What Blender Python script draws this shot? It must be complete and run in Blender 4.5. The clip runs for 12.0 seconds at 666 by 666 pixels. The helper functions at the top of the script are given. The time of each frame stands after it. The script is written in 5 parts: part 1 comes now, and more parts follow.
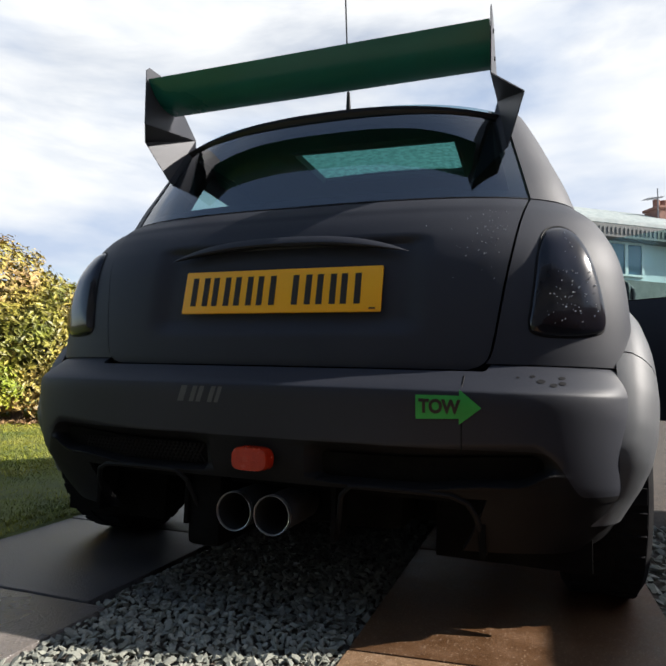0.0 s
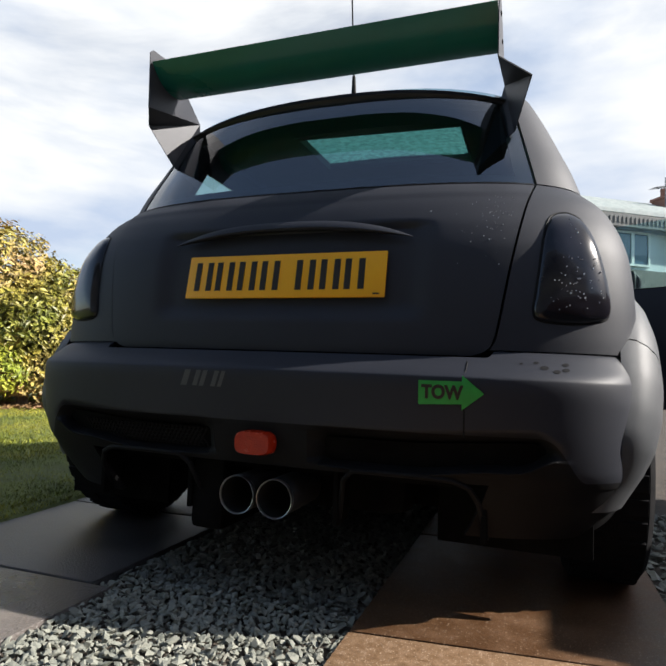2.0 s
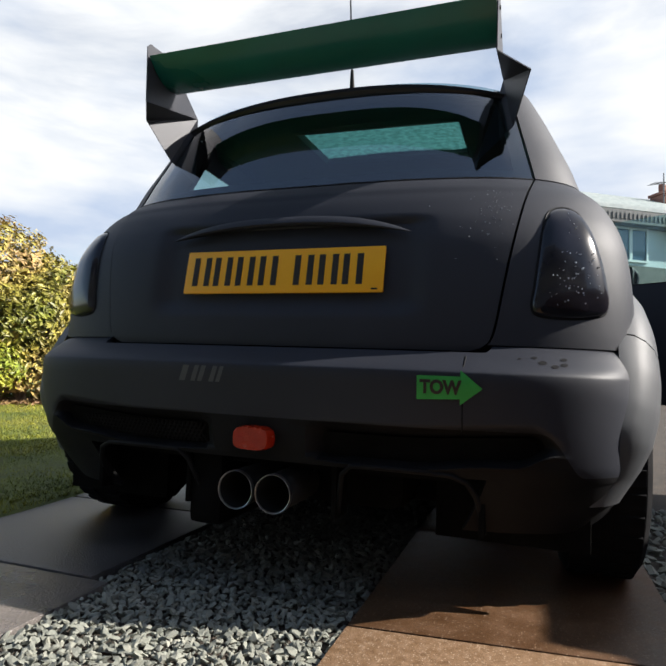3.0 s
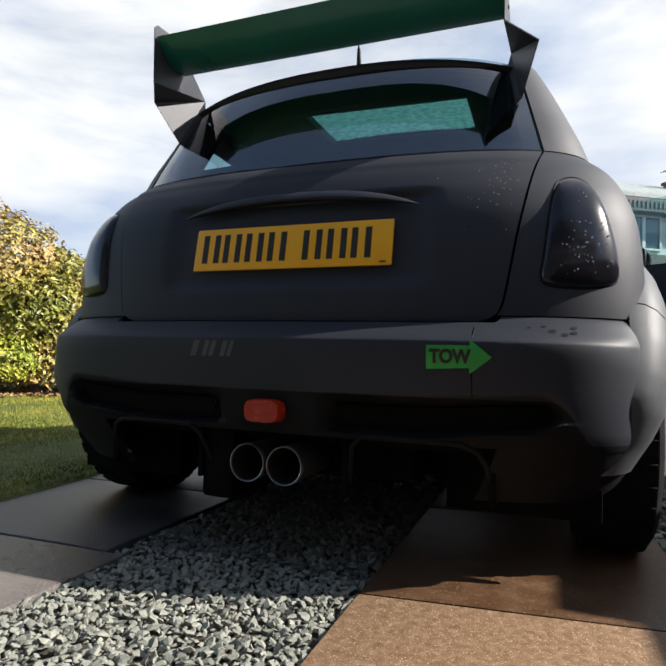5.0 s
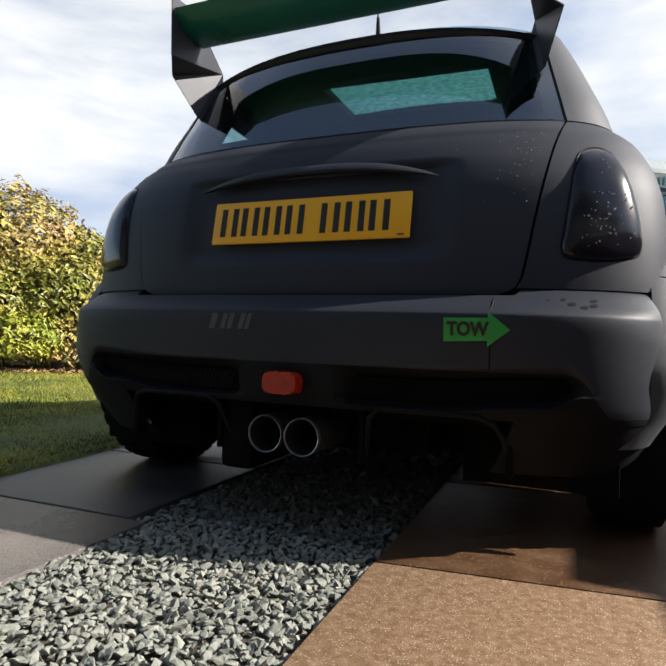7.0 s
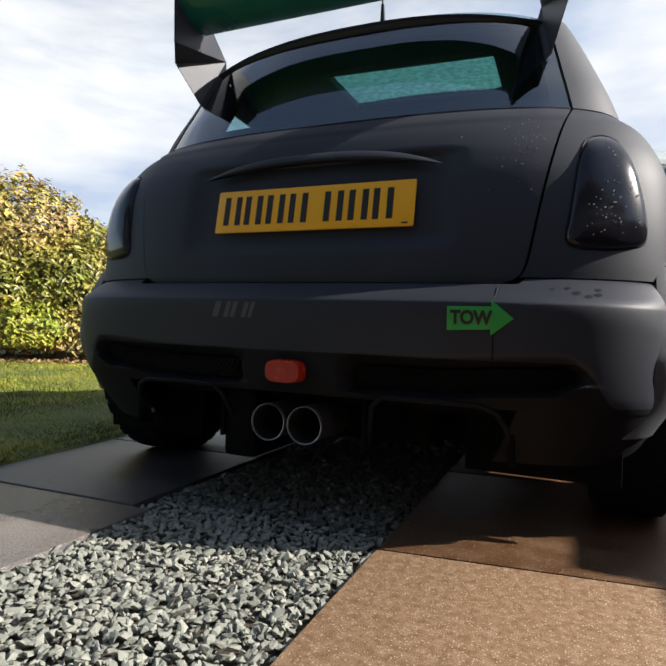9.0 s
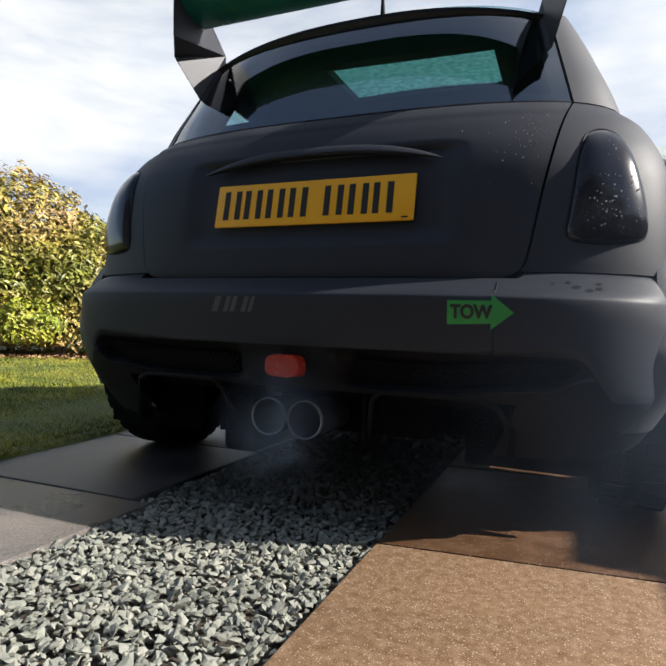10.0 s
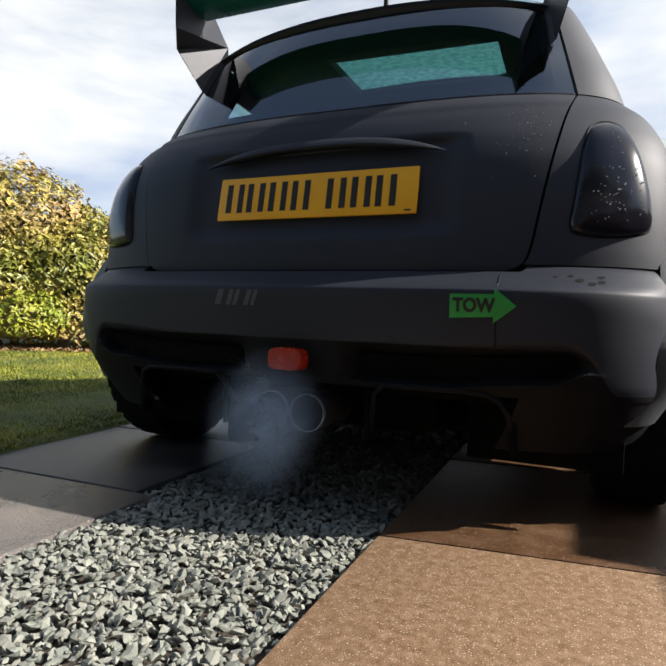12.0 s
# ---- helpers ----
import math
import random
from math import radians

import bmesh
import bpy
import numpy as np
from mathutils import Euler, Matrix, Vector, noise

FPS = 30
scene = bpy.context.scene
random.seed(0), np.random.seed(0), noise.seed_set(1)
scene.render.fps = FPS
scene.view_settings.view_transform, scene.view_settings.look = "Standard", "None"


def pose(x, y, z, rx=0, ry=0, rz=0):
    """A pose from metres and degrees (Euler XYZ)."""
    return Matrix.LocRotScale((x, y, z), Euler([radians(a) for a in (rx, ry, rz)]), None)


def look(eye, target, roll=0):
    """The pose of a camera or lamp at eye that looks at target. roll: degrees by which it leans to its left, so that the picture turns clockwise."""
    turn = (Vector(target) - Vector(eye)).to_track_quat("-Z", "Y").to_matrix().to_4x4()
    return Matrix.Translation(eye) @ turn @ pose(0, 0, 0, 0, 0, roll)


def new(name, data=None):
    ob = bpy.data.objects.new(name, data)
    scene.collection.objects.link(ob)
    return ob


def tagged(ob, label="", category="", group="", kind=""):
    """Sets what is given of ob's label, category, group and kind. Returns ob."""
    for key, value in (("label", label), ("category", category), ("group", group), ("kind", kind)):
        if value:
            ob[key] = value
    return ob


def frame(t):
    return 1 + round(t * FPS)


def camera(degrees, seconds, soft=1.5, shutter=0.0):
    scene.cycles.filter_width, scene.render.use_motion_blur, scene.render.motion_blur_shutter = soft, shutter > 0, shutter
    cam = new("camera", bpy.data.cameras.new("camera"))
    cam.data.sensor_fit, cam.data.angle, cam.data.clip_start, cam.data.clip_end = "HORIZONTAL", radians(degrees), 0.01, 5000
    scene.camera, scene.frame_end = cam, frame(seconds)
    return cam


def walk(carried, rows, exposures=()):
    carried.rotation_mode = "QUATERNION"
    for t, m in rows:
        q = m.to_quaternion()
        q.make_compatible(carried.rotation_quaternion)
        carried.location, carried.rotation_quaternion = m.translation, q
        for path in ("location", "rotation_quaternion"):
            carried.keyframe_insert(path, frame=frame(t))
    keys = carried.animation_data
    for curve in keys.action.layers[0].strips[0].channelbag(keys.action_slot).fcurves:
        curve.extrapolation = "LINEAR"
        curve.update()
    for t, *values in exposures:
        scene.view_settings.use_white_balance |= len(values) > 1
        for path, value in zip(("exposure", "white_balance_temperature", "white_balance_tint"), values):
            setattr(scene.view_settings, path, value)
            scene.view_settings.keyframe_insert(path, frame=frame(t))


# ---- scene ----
cam = camera(61.295, 12.0, soft=2.0)


def eye_row(t, x, y, z, yaw, pitch, roll):
    """A camera row: yaw to the left of +y, pitch up, roll clockwise-positive lean, in degrees."""
    cy, sy, cp, sp = math.cos(radians(yaw)), math.sin(radians(yaw)), math.cos(radians(pitch)), math.sin(radians(pitch))
    return (t, look((x, y, z), (x - sy * cp, y + cy * cp, z + sp), roll))


PATH = [
    (0.0, 0.5745, -1.2168, 0.5177, 19.419, 5.280, 1.872),
    (0.5, 0.5749, -1.2137, 0.5153, 19.620, 4.952, 1.838),
    (1.0, 0.5757, -1.2137, 0.5142, 19.710, 4.692, 1.977),
    (1.5, 0.5753, -1.2154, 0.5143, 19.763, 4.323, 2.182),
    (2.0, 0.5749, -1.2149, 0.5114, 19.758, 4.057, 2.315),
    (2.5, 0.5746, -1.2143, 0.5094, 19.666, 3.730, 2.379),
    (3.0, 0.5746, -1.2141, 0.5096, 19.567, 3.659, 2.281),
    (4.8, 0.5792, -1.2165, 0.4684, 20.418, 3.488, 1.745),
    (5.0, 0.5795, -1.2152, 0.4630, 20.610, 3.005, 1.716),
    (5.5, 0.5823, -1.2150, 0.4526, 21.249, 2.374, 1.859),
    (6.0, 0.5812, -1.2156, 0.4492, 21.667, 1.823, 1.980),
    (6.5, 0.5791, -1.2183, 0.4480, 22.013, 1.233, 1.999),
    (7.0, 0.5810, -1.2180, 0.4466, 22.310, 0.931, 2.027),
    (9.0, 0.5808, -1.2173, 0.4400, 22.588, 0.062, 2.210),
    (9.5, 0.5801, -1.2173, 0.4382, 22.572, -0.119, 2.187),
    (10.0, 0.5807, -1.2162, 0.4365, 22.580, -0.338, 2.194),
    (10.5, 0.5808, -1.2166, 0.4348, 22.612, -0.577, 2.190),
    (11.0, 0.5810, -1.2168, 0.4356, 22.711, -0.790, 2.180),
    (11.5, 0.5805, -1.2166, 0.4354, 22.762, -0.902, 2.234),
    (12.0, 0.5812, -1.2174, 0.4362, 22.808, -1.021, 2.268),
]
walk(cam, [eye_row(*r) for r in PATH], exposures=[(0.0, 1.02), (10.05, 1.02), (10.4, 0.78), (10.6, 0.78), (11.1, 0.95), (12.0, 1.02)])

# ---- daylight ----
SUN_AZ, SUN_EL = 74.0, 33.0   # degrees: azimuth from +y towards +x, elevation
world = bpy.data.worlds.new("world")
scene.world = world
world.use_nodes = True
wn, wl = world.node_tree.nodes, world.node_tree.links
wn.clear()
sky = wn.new("ShaderNodeTexSky")
sky.sky_type, sky.sun_disc = "NISHITA", False
sky.sun_elevation, sky.sun_rotation = radians(SUN_EL), radians(SUN_AZ)
sky_bg = wn.new("ShaderNodeBackground")
sky_bg.inputs["Strength"].default_value = 0.085
wl.new(sky.outputs[0], sky_bg.inputs["Color"])
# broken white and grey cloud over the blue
w_tc = wn.new("ShaderNodeTexCoord")
w_map = wn.new("ShaderNodeMapping")
w_map.inputs["Scale"].default_value = (1.0, 1.0, 3.2)
w_map.inputs["Rotation"].default_value = (0.25, -0.12, 0.5)
wl.new(w_tc.outputs["Generated"], w_map.inputs["Vector"])
w_n1 = wn.new("ShaderNodeTexNoise")
w_n1.inputs["Scale"].default_value, w_n1.inputs["Detail"].default_value, w_n1.inputs["Roughness"].default_value = 1.6, 9.0, 0.55
w_n1.inputs["Distortion"].default_value = 0.35
wl.new(w_map.outputs[0], w_n1.inputs["Vector"])
w_r1 = wn.new("ShaderNodeValToRGB")
w_r1.color_ramp.elements[0].position, w_r1.color_ramp.elements[1].position = 0.22, 0.50
wl.new(w_n1.outputs["Fac"], w_r1.inputs[0])
w_n2 = wn.new("ShaderNodeTexNoise")
w_n2.inputs["Scale"].default_value, w_n2.inputs["Detail"].default_value = 2.3, 6.0
wl.new(w_map.outputs[0], w_n2.inputs["Vector"])
w_r2 = wn.new("ShaderNodeValToRGB")
w_r2.color_ramp.elements[0].position, w_r2.color_ramp.elements[1].position = 0.375, 0.58
w_r2.color_ramp.elements[0].color, w_r2.color_ramp.elements[1].color = (0.55, 0.65, 0.83, 1), (0.96, 0.98, 1.0, 1)
wl.new(w_n2.outputs["Fac"], w_r2.inputs[0])
cloud_bg = wn.new("ShaderNodeBackground")
cloud_bg.inputs["Strength"].default_value = 0.52
wl.new(w_r2.outputs[0], cloud_bg.inputs["Color"])
w_mix = wn.new("ShaderNodeMixShader")
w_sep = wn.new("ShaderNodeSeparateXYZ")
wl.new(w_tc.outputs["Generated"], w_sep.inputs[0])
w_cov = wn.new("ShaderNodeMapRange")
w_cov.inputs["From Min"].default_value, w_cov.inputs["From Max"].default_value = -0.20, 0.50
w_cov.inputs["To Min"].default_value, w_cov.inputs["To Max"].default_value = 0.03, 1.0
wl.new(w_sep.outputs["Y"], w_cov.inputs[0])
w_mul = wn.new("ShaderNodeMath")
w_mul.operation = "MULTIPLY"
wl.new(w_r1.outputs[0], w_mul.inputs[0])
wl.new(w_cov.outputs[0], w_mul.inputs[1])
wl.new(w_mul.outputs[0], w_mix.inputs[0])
wl.new(sky_bg.outputs[0], w_mix.inputs[1])
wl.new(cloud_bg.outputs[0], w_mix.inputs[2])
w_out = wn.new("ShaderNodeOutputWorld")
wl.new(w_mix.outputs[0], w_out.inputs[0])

sun = new("sun", bpy.data.lights.new("sun", "SUN"))
sun.data.energy, sun.data.angle, sun.data.color = 5.0, radians(0.6), (1.0, 0.94, 0.87)
s_az, s_el = radians(SUN_AZ), radians(SUN_EL)
SUN_DIR = Vector((math.sin(s_az) * math.cos(s_el), math.cos(s_az) * math.cos(s_el), math.sin(s_el)))
sun.matrix_basis = look(SUN_DIR * 30, (0, 0, 0))
scene.view_settings.exposure = 1.02


# ---- materials ----
def material(name, colors, rough=0.5, metal=0.0, scale=8.0, bump=0.0, bump_scale=60.0, detail=5.0, spec=0.5, island=0.0, speck=None,
             rough_var=0.1, stretch=(1, 1, 1), coat=0.0, low=0.35, high=0.65, fine=0.0, depth=0.01):
    """Principled surface: two colours mixed by noise in object space, a finer grain, roughness wear and fine relief."""
    m = bpy.data.materials.new(name)
    m.use_nodes = True
    n, l = m.node_tree.nodes, m.node_tree.links
    b = n["Principled BSDF"]
    tc, mp = n.new("ShaderNodeTexCoord"), n.new("ShaderNodeMapping")
    mp.inputs["Scale"].default_value = stretch
    l.new(tc.outputs["Object"], mp.inputs["Vector"])
    t1 = n.new("ShaderNodeTexNoise")
    t1.inputs["Scale"].default_value, t1.inputs["Detail"].default_value = scale, detail
    l.new(mp.outputs[0], t1.inputs["Vector"])
    ramp = n.new("ShaderNodeValToRGB")
    ramp.color_ramp.elements[0].position, ramp.color_ramp.elements[1].position = low, high
    ramp.color_ramp.elements[0].color = (*colors[0], 1)
    ramp.color_ramp.elements[1].color = (*colors[-1], 1)
    for k, c in enumerate(colors[1:-1]):
        e = ramp.color_ramp.elements.new(low + (high - low) * (k + 1) / (len(colors) - 1))
        e.color = (*c, 1)
    l.new(t1.outputs["Fac"], ramp.inputs[0])
    color = ramp.outputs[0]
    t2 = n.new("ShaderNodeTexNoise")
    t2.inputs["Scale"].default_value, t2.inputs["Detail"].default_value = bump_scale, 4.0
    l.new(mp.outputs[0], t2.inputs["Vector"])
    if fine:
        mul = n.new("ShaderNodeMix")
        mul.data_type, mul.blend_type = "RGBA", "OVERLAY"
        mul.inputs[0].default_value = fine
        l.new(color, mul.inputs[6])
        l.new(t2.outputs["Fac"], mul.inputs[7])
        color = mul.outputs[2]
    if speck:
        t3, r3, m3 = n.new("ShaderNodeTexVoronoi"), n.new("ShaderNodeMapRange"), n.new("ShaderNodeMix")
        t3.inputs["Scale"].default_value = speck[1]
        l.new(mp.outputs[0], t3.inputs["Vector"])
        r3.inputs["From Min"].default_value, r3.inputs["From Max"].default_value = speck[2], speck[2] * 0.6
        l.new(t3.outputs["Distance"], r3.inputs[0])
        m3.data_type = "RGBA"
        t4 = n.new("ShaderNodeMath")
        t4.operation = "GREATER_THAN"
        sep = n.new("ShaderNodeSeparateColor")
        l.new(t3.outputs["Color"], sep.inputs[0])
        l.new(sep.outputs[0], t4.inputs[0])
        t4.inputs[1].default_value = speck[3]
        t5 = n.new("ShaderNodeMath")
        t5.operation = "MULTIPLY"
        l.new(r3.outputs[0], t5.inputs[0])
        l.new(t4.outputs[0], t5.inputs[1])
        l.new(t5.outputs[0], m3.inputs[0])
        l.new(color, m3.inputs[6])
        m3.inputs[7].default_value = (*speck[0], 1)
        color = m3.outputs[2]
    if island:
        geo, hsv = n.new("ShaderNodeNewGeometry"), n.new("ShaderNodeHueSaturation")
        mr = n.new("ShaderNodeMapRange")
        mr.inputs["To Min"].default_value, mr.inputs["To Max"].default_value = 1 - island, 1 + island
        l.new(geo.outputs["Random Per Island"], mr.inputs[0])
        l.new(mr.outputs[0], hsv.inputs["Value"])
        l.new(color, hsv.inputs["Color"])
        color = hsv.outputs[0]
    l.new(color, b.inputs["Base Color"])
    rr = n.new("ShaderNodeMapRange")
    rr.inputs["To Min"].default_value, rr.inputs["To Max"].default_value = max(0.02, rough - rough_var), min(1, rough + rough_var)
    l.new(t1.outputs["Fac"], rr.inputs[0])
    l.new(rr.outputs[0], b.inputs["Roughness"])
    b.inputs["Metallic"].default_value = metal
    b.inputs["Specular IOR Level"].default_value = spec
    b.inputs["Coat Weight"].default_value = coat
    if bump:
        bp = n.new("ShaderNodeBump")
        bp.inputs["Strength"].default_value, bp.inputs["Distance"].default_value = bump, depth
        l.new(t2.outputs["Fac"], bp.inputs["Height"])
        l.new(bp.outputs[0], b.inputs["Normal"])
    return m


def glass_material(name, tint, gloss_rough=0.02, ior=1.5, bump=0.0):
    """Thin tinted pane: clear tinted transmission under a Fresnel gloss."""
    m = bpy.data.materials.new(name)
    m.use_nodes = True
    n, l = m.node_tree.nodes, m.node_tree.links
    n.remove(n["Principled BSDF"])
    tr, gl, fr, mx = n.new("ShaderNodeBsdfTransparent"), n.new("ShaderNodeBsdfGlossy"), n.new("ShaderNodeLayerWeight"), n.new("ShaderNodeMixShader")
    tr.inputs["Color"].default_value = (*tint, 1)
    gl.inputs["Roughness"].default_value = gloss_rough
    gl.inputs["Color"].default_value = (1, 1, 1, 1)
    f0 = ((ior - 1) / (ior + 1)) ** 2
    fr.inputs["Blend"].default_value = 0.5
    pw, mr = n.new("ShaderNodeMath"), n.new("ShaderNodeMapRange")
    pw.operation = "POWER"
    pw.inputs[1].default_value = 4.0
    l.new(fr.outputs["Facing"], pw.inputs[0])
    mr.inputs["To Min"].default_value, mr.inputs["To Max"].default_value = f0, 1.0
    l.new(pw.outputs[0], mr.inputs[0])
    l.new(mr.outputs[0], mx.inputs[0])
    l.new(tr.outputs[0], mx.inputs[1])
    l.new(gl.outputs[0], mx.inputs[2])
    l.new(mx.outputs[0], n["Material Output"].inputs["Surface"])
    return m


MATTE = material("matte_graphite_paint", [(0.018, 0.0205, 0.029), (0.025, 0.0275, 0.037)], rough=0.57, scale=3.0, bump=0.06, bump_scale=900, rough_var=0.08, spec=0.33)
ARCH = material("satin_grey_arch_plastic", [(0.075, 0.080, 0.088), (0.090, 0.094, 0.10)], rough=0.5, scale=5.0, bump=0.10, bump_scale=700, spec=0.25)
BLACK = material("black_plastic", [(0.006, 0.006, 0.007), (0.012, 0.012, 0.013)], rough=0.6, scale=9.0, bump=0.1, bump_scale=400, spec=0.12)
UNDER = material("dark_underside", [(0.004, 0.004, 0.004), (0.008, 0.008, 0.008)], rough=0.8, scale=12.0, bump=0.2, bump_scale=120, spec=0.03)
SPOILER = material("satin_black_lip", [(0.008, 0.009, 0.013), (0.013, 0.014, 0.019)], rough=0.35, scale=6.0, bump=0.05, bump_scale=300, spec=0.4)
# darker copy of the chippings with the car's shade put into the colour
SHADESTONE = material("shaded_slate_chippings", [(0.085, 0.092, 0.080), (0.12, 0.124, 0.107), (0.145, 0.145, 0.125)], rough=0.6, scale=30.0, bump=0.5, bump_scale=160, island=0.2, depth=0.004)
RUBBER = material("rubber", [(0.006, 0.006, 0.007), (0.012, 0.012, 0.013)], rough=0.85, scale=20.0, bump=0.15, bump_scale=300, spec=0.1)
GREEN = material("bottle_green_wing_paint", [(0.011, 0.150, 0.120), (0.015, 0.185, 0.150)], rough=0.3, scale=4.0, bump=0.04, bump_scale=500, coat=0.2)
WINGSHEET = material("folded_dark_sheet_metal", [(0.030, 0.032, 0.040), (0.046, 0.047, 0.055)], rough=0.48, scale=6.0, bump=0.05, bump_scale=300, metal=0.1, spec=0.3)
CHROME = material("dulled_steel", [(0.42, 0.42, 0.42), (0.54, 0.53, 0.52)], rough=0.34, metal=1.0, scale=30.0)
SOOT = material("sooty_bore", [(0.004, 0.004, 0.004), (0.01, 0.009, 0.008)], rough=0.9, scale=40.0)
ALLOY = material("grey_alloy", [(0.16, 0.16, 0.165), (0.24, 0.24, 0.24)], rough=0.4, metal=0.8, scale=20.0)
REDLENS = material("red_lens", [(0.34, 0.018, 0.004), (0.44, 0.026, 0.006)], rough=0.25, scale=50.0, bump=0.25, bump_scale=260)
SMOKED = material("smoked_lens", [(0.006, 0.006, 0.009), (0.012, 0.012, 0.018)], rough=0.18, scale=14.0, coat=0.1, rough_var=0.04, spec=0.4)
YELLOW = material("reflective_yellow_plate", [(0.91, 0.43, 0.005), (0.96, 0.48, 0.007)], rough=0.4, scale=7.0, bump=0.03, bump_scale=500, fine=0.12)
PLATEINK = material("plate_ink", [(0.012, 0.010, 0.008), (0.02, 0.016, 0.012)], rough=0.4, scale=40.0)
TOWGREEN = material("fluorescent_green_decal", [(0.02, 0.30, 0.045), (0.03, 0.37, 0.06)], rough=0.4, scale=20.0, fine=0.1)
REARGLASS = glass_material("tinted_rear_glass", (0.36, 0.52, 0.56), 0.02, 2.4)
SIDEGLASS = glass_material("green_tinted_glass", (0.74, 0.88, 0.86), 0.02, 1.45)
# pale base colour paints the sunlight caught in clear drops
DROPGLINT = material("rain_drop_glint", [(0.5, 0.53, 0.56), (0.6, 0.62, 0.65)], rough=0.08, scale=40.0, spec=1.0)
GHOST = material("faded_decal_ghost", [(0.058, 0.060, 0.066), (0.07, 0.072, 0.076)], rough=0.5, scale=30.0)
DEWGLASS = bpy.data.materials.new("dewy_green_glass")
DEWGLASS.use_nodes = True
dn, dl = DEWGLASS.node_tree.nodes, DEWGLASS.node_tree.links
dn.remove(dn["Principled BSDF"])
d_tl, d_tr, d_mix, d_nz, d_rp, d_tc = (dn.new(k) for k in ("ShaderNodeBsdfTranslucent", "ShaderNodeBsdfTransparent", "ShaderNodeMixShader", "ShaderNodeTexNoise", "ShaderNodeMapRange", "ShaderNodeTexCoord"))
d_tl.inputs["Color"].default_value = (0.085, 0.205, 0.185, 1)
d_tr.inputs["Color"].default_value = (0.085, 0.26, 0.225, 1)
d_nz.inputs["Scale"].default_value, d_nz.inputs["Detail"].default_value = 55.0, 5.0
dl.new(d_tc.outputs["Object"], d_nz.inputs["Vector"])
dl.new(d_nz.outputs["Fac"], d_rp.inputs[0])
d_rp.inputs["From Min"].default_value, d_rp.inputs["From Max"].default_value = 0.35, 0.65
d_rp.inputs["To Min"].default_value, d_rp.inputs["To Max"].default_value = 0.35, 1.0
dl.new(d_rp.outputs[0], d_mix.inputs[0])
dl.new(d_tr.outputs[0], d_mix.inputs[1])
dl.new(d_tl.outputs[0], d_mix.inputs[2])
dl.new(d_mix.outputs[0], dn["Material Output"].inputs["Surface"])
CABIN = material("dark_cabin_trim", [(0.008, 0.008, 0.009), (0.014, 0.014, 0.016)], rough=0.8, scale=20.0, bump=0.2, bump_scale=200)
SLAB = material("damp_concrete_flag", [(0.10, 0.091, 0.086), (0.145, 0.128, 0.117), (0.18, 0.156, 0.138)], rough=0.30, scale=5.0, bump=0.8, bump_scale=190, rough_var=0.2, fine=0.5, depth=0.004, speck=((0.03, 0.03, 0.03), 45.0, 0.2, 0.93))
# wet copies of the flag and slab, their colour also holding the car's shade
WETSHADESLAB = material("wet_shaded_concrete_flag", [(0.042, 0.041, 0.043), (0.064, 0.060, 0.060), (0.084, 0.076, 0.073)], rough=0.40, scale=5.0, bump=0.8, bump_scale=190, rough_var=0.14, fine=0.5, depth=0.004, spec=0.6, speck=((0.012, 0.012, 0.012), 45.0, 0.2, 0.93))
WETSHADEPAVER = material("wet_shaded_brown_aggregate", [(0.074, 0.036, 0.016), (0.092, 0.047, 0.022), (0.118, 0.063, 0.032)], rough=0.40, scale=16.0, bump=0.35, bump_scale=420, rough_var=0.16, fine=0.8, depth=0.003, speck=((0.28, 0.20, 0.14), 200.0, 0.38, 0.80))
PAVER = material("brown_aggregate_paving", [(0.150, 0.084, 0.040), (0.205, 0.122, 0.064), (0.265, 0.168, 0.098)], rough=0.6, scale=60.0, bump=0.4, bump_scale=420, detail=8.0, rough_var=0.2, fine=0.9, depth=0.003, low=0.30, high=0.70, speck=((0.40, 0.30, 0.21), 240.0, 0.42, 0.74))
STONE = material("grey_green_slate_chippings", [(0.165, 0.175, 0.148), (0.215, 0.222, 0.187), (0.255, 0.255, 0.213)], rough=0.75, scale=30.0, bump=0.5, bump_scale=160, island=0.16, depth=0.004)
SOIL = material("damp_soil", [(0.03, 0.024, 0.018), (0.06, 0.046, 0.034)], rough=0.9, scale=15.0, bump=0.6, bump_scale=90)
TURF = material("turf_ground", [(0.05, 0.07, 0.010), (0.11, 0.13, 0.02)], rough=0.9, scale=4.0, bump=0.6, bump_scale=120)
GRASS = material("grass_blades", [(0.10, 0.13, 0.006), (0.21, 0.22, 0.012), (0.32, 0.29, 0.026)], rough=0.6, scale=2.2, island=0.35)
LEAF = material("yellow_green_leaves", [(0.15, 0.165, 0.018), (0.33, 0.27, 0.05), (0.39, 0.255, 0.10)], rough=0.5, scale=1.6, island=0.5, detail=3.0)
LEAFLOW = material("fresh_lime_leaves", [(0.15, 0.20, 0.012), (0.36, 0.35, 0.03)], rough=0.5, scale=3.0, island=0.4)
BARK = material("grey_brown_bark", [(0.09, 0.06, 0.04), (0.18, 0.12, 0.08)], rough=0.9, scale=14.0, bump=0.6, bump_scale=60, stretch=(1, 1, 0.3))
RENDERWALL = material("white_rendered_wall", [(0.62, 0.69, 0.72), (0.68, 0.74, 0.77)], rough=0.85, scale=3.0, bump=0.2, bump_scale=60)
BRICK = material("red_brown_brick", [(0.20, 0.10, 0.075), (0.30, 0.15, 0.11)], rough=0.9, scale=6.0, bump=0.4, bump_scale=40)
GREYRENDER = material("grey_pebbledash_wall", [(0.08, 0.09, 0.115), (0.12, 0.13, 0.16)], rough=0.9, scale=5.0, bump=0.4, bump_scale=60)
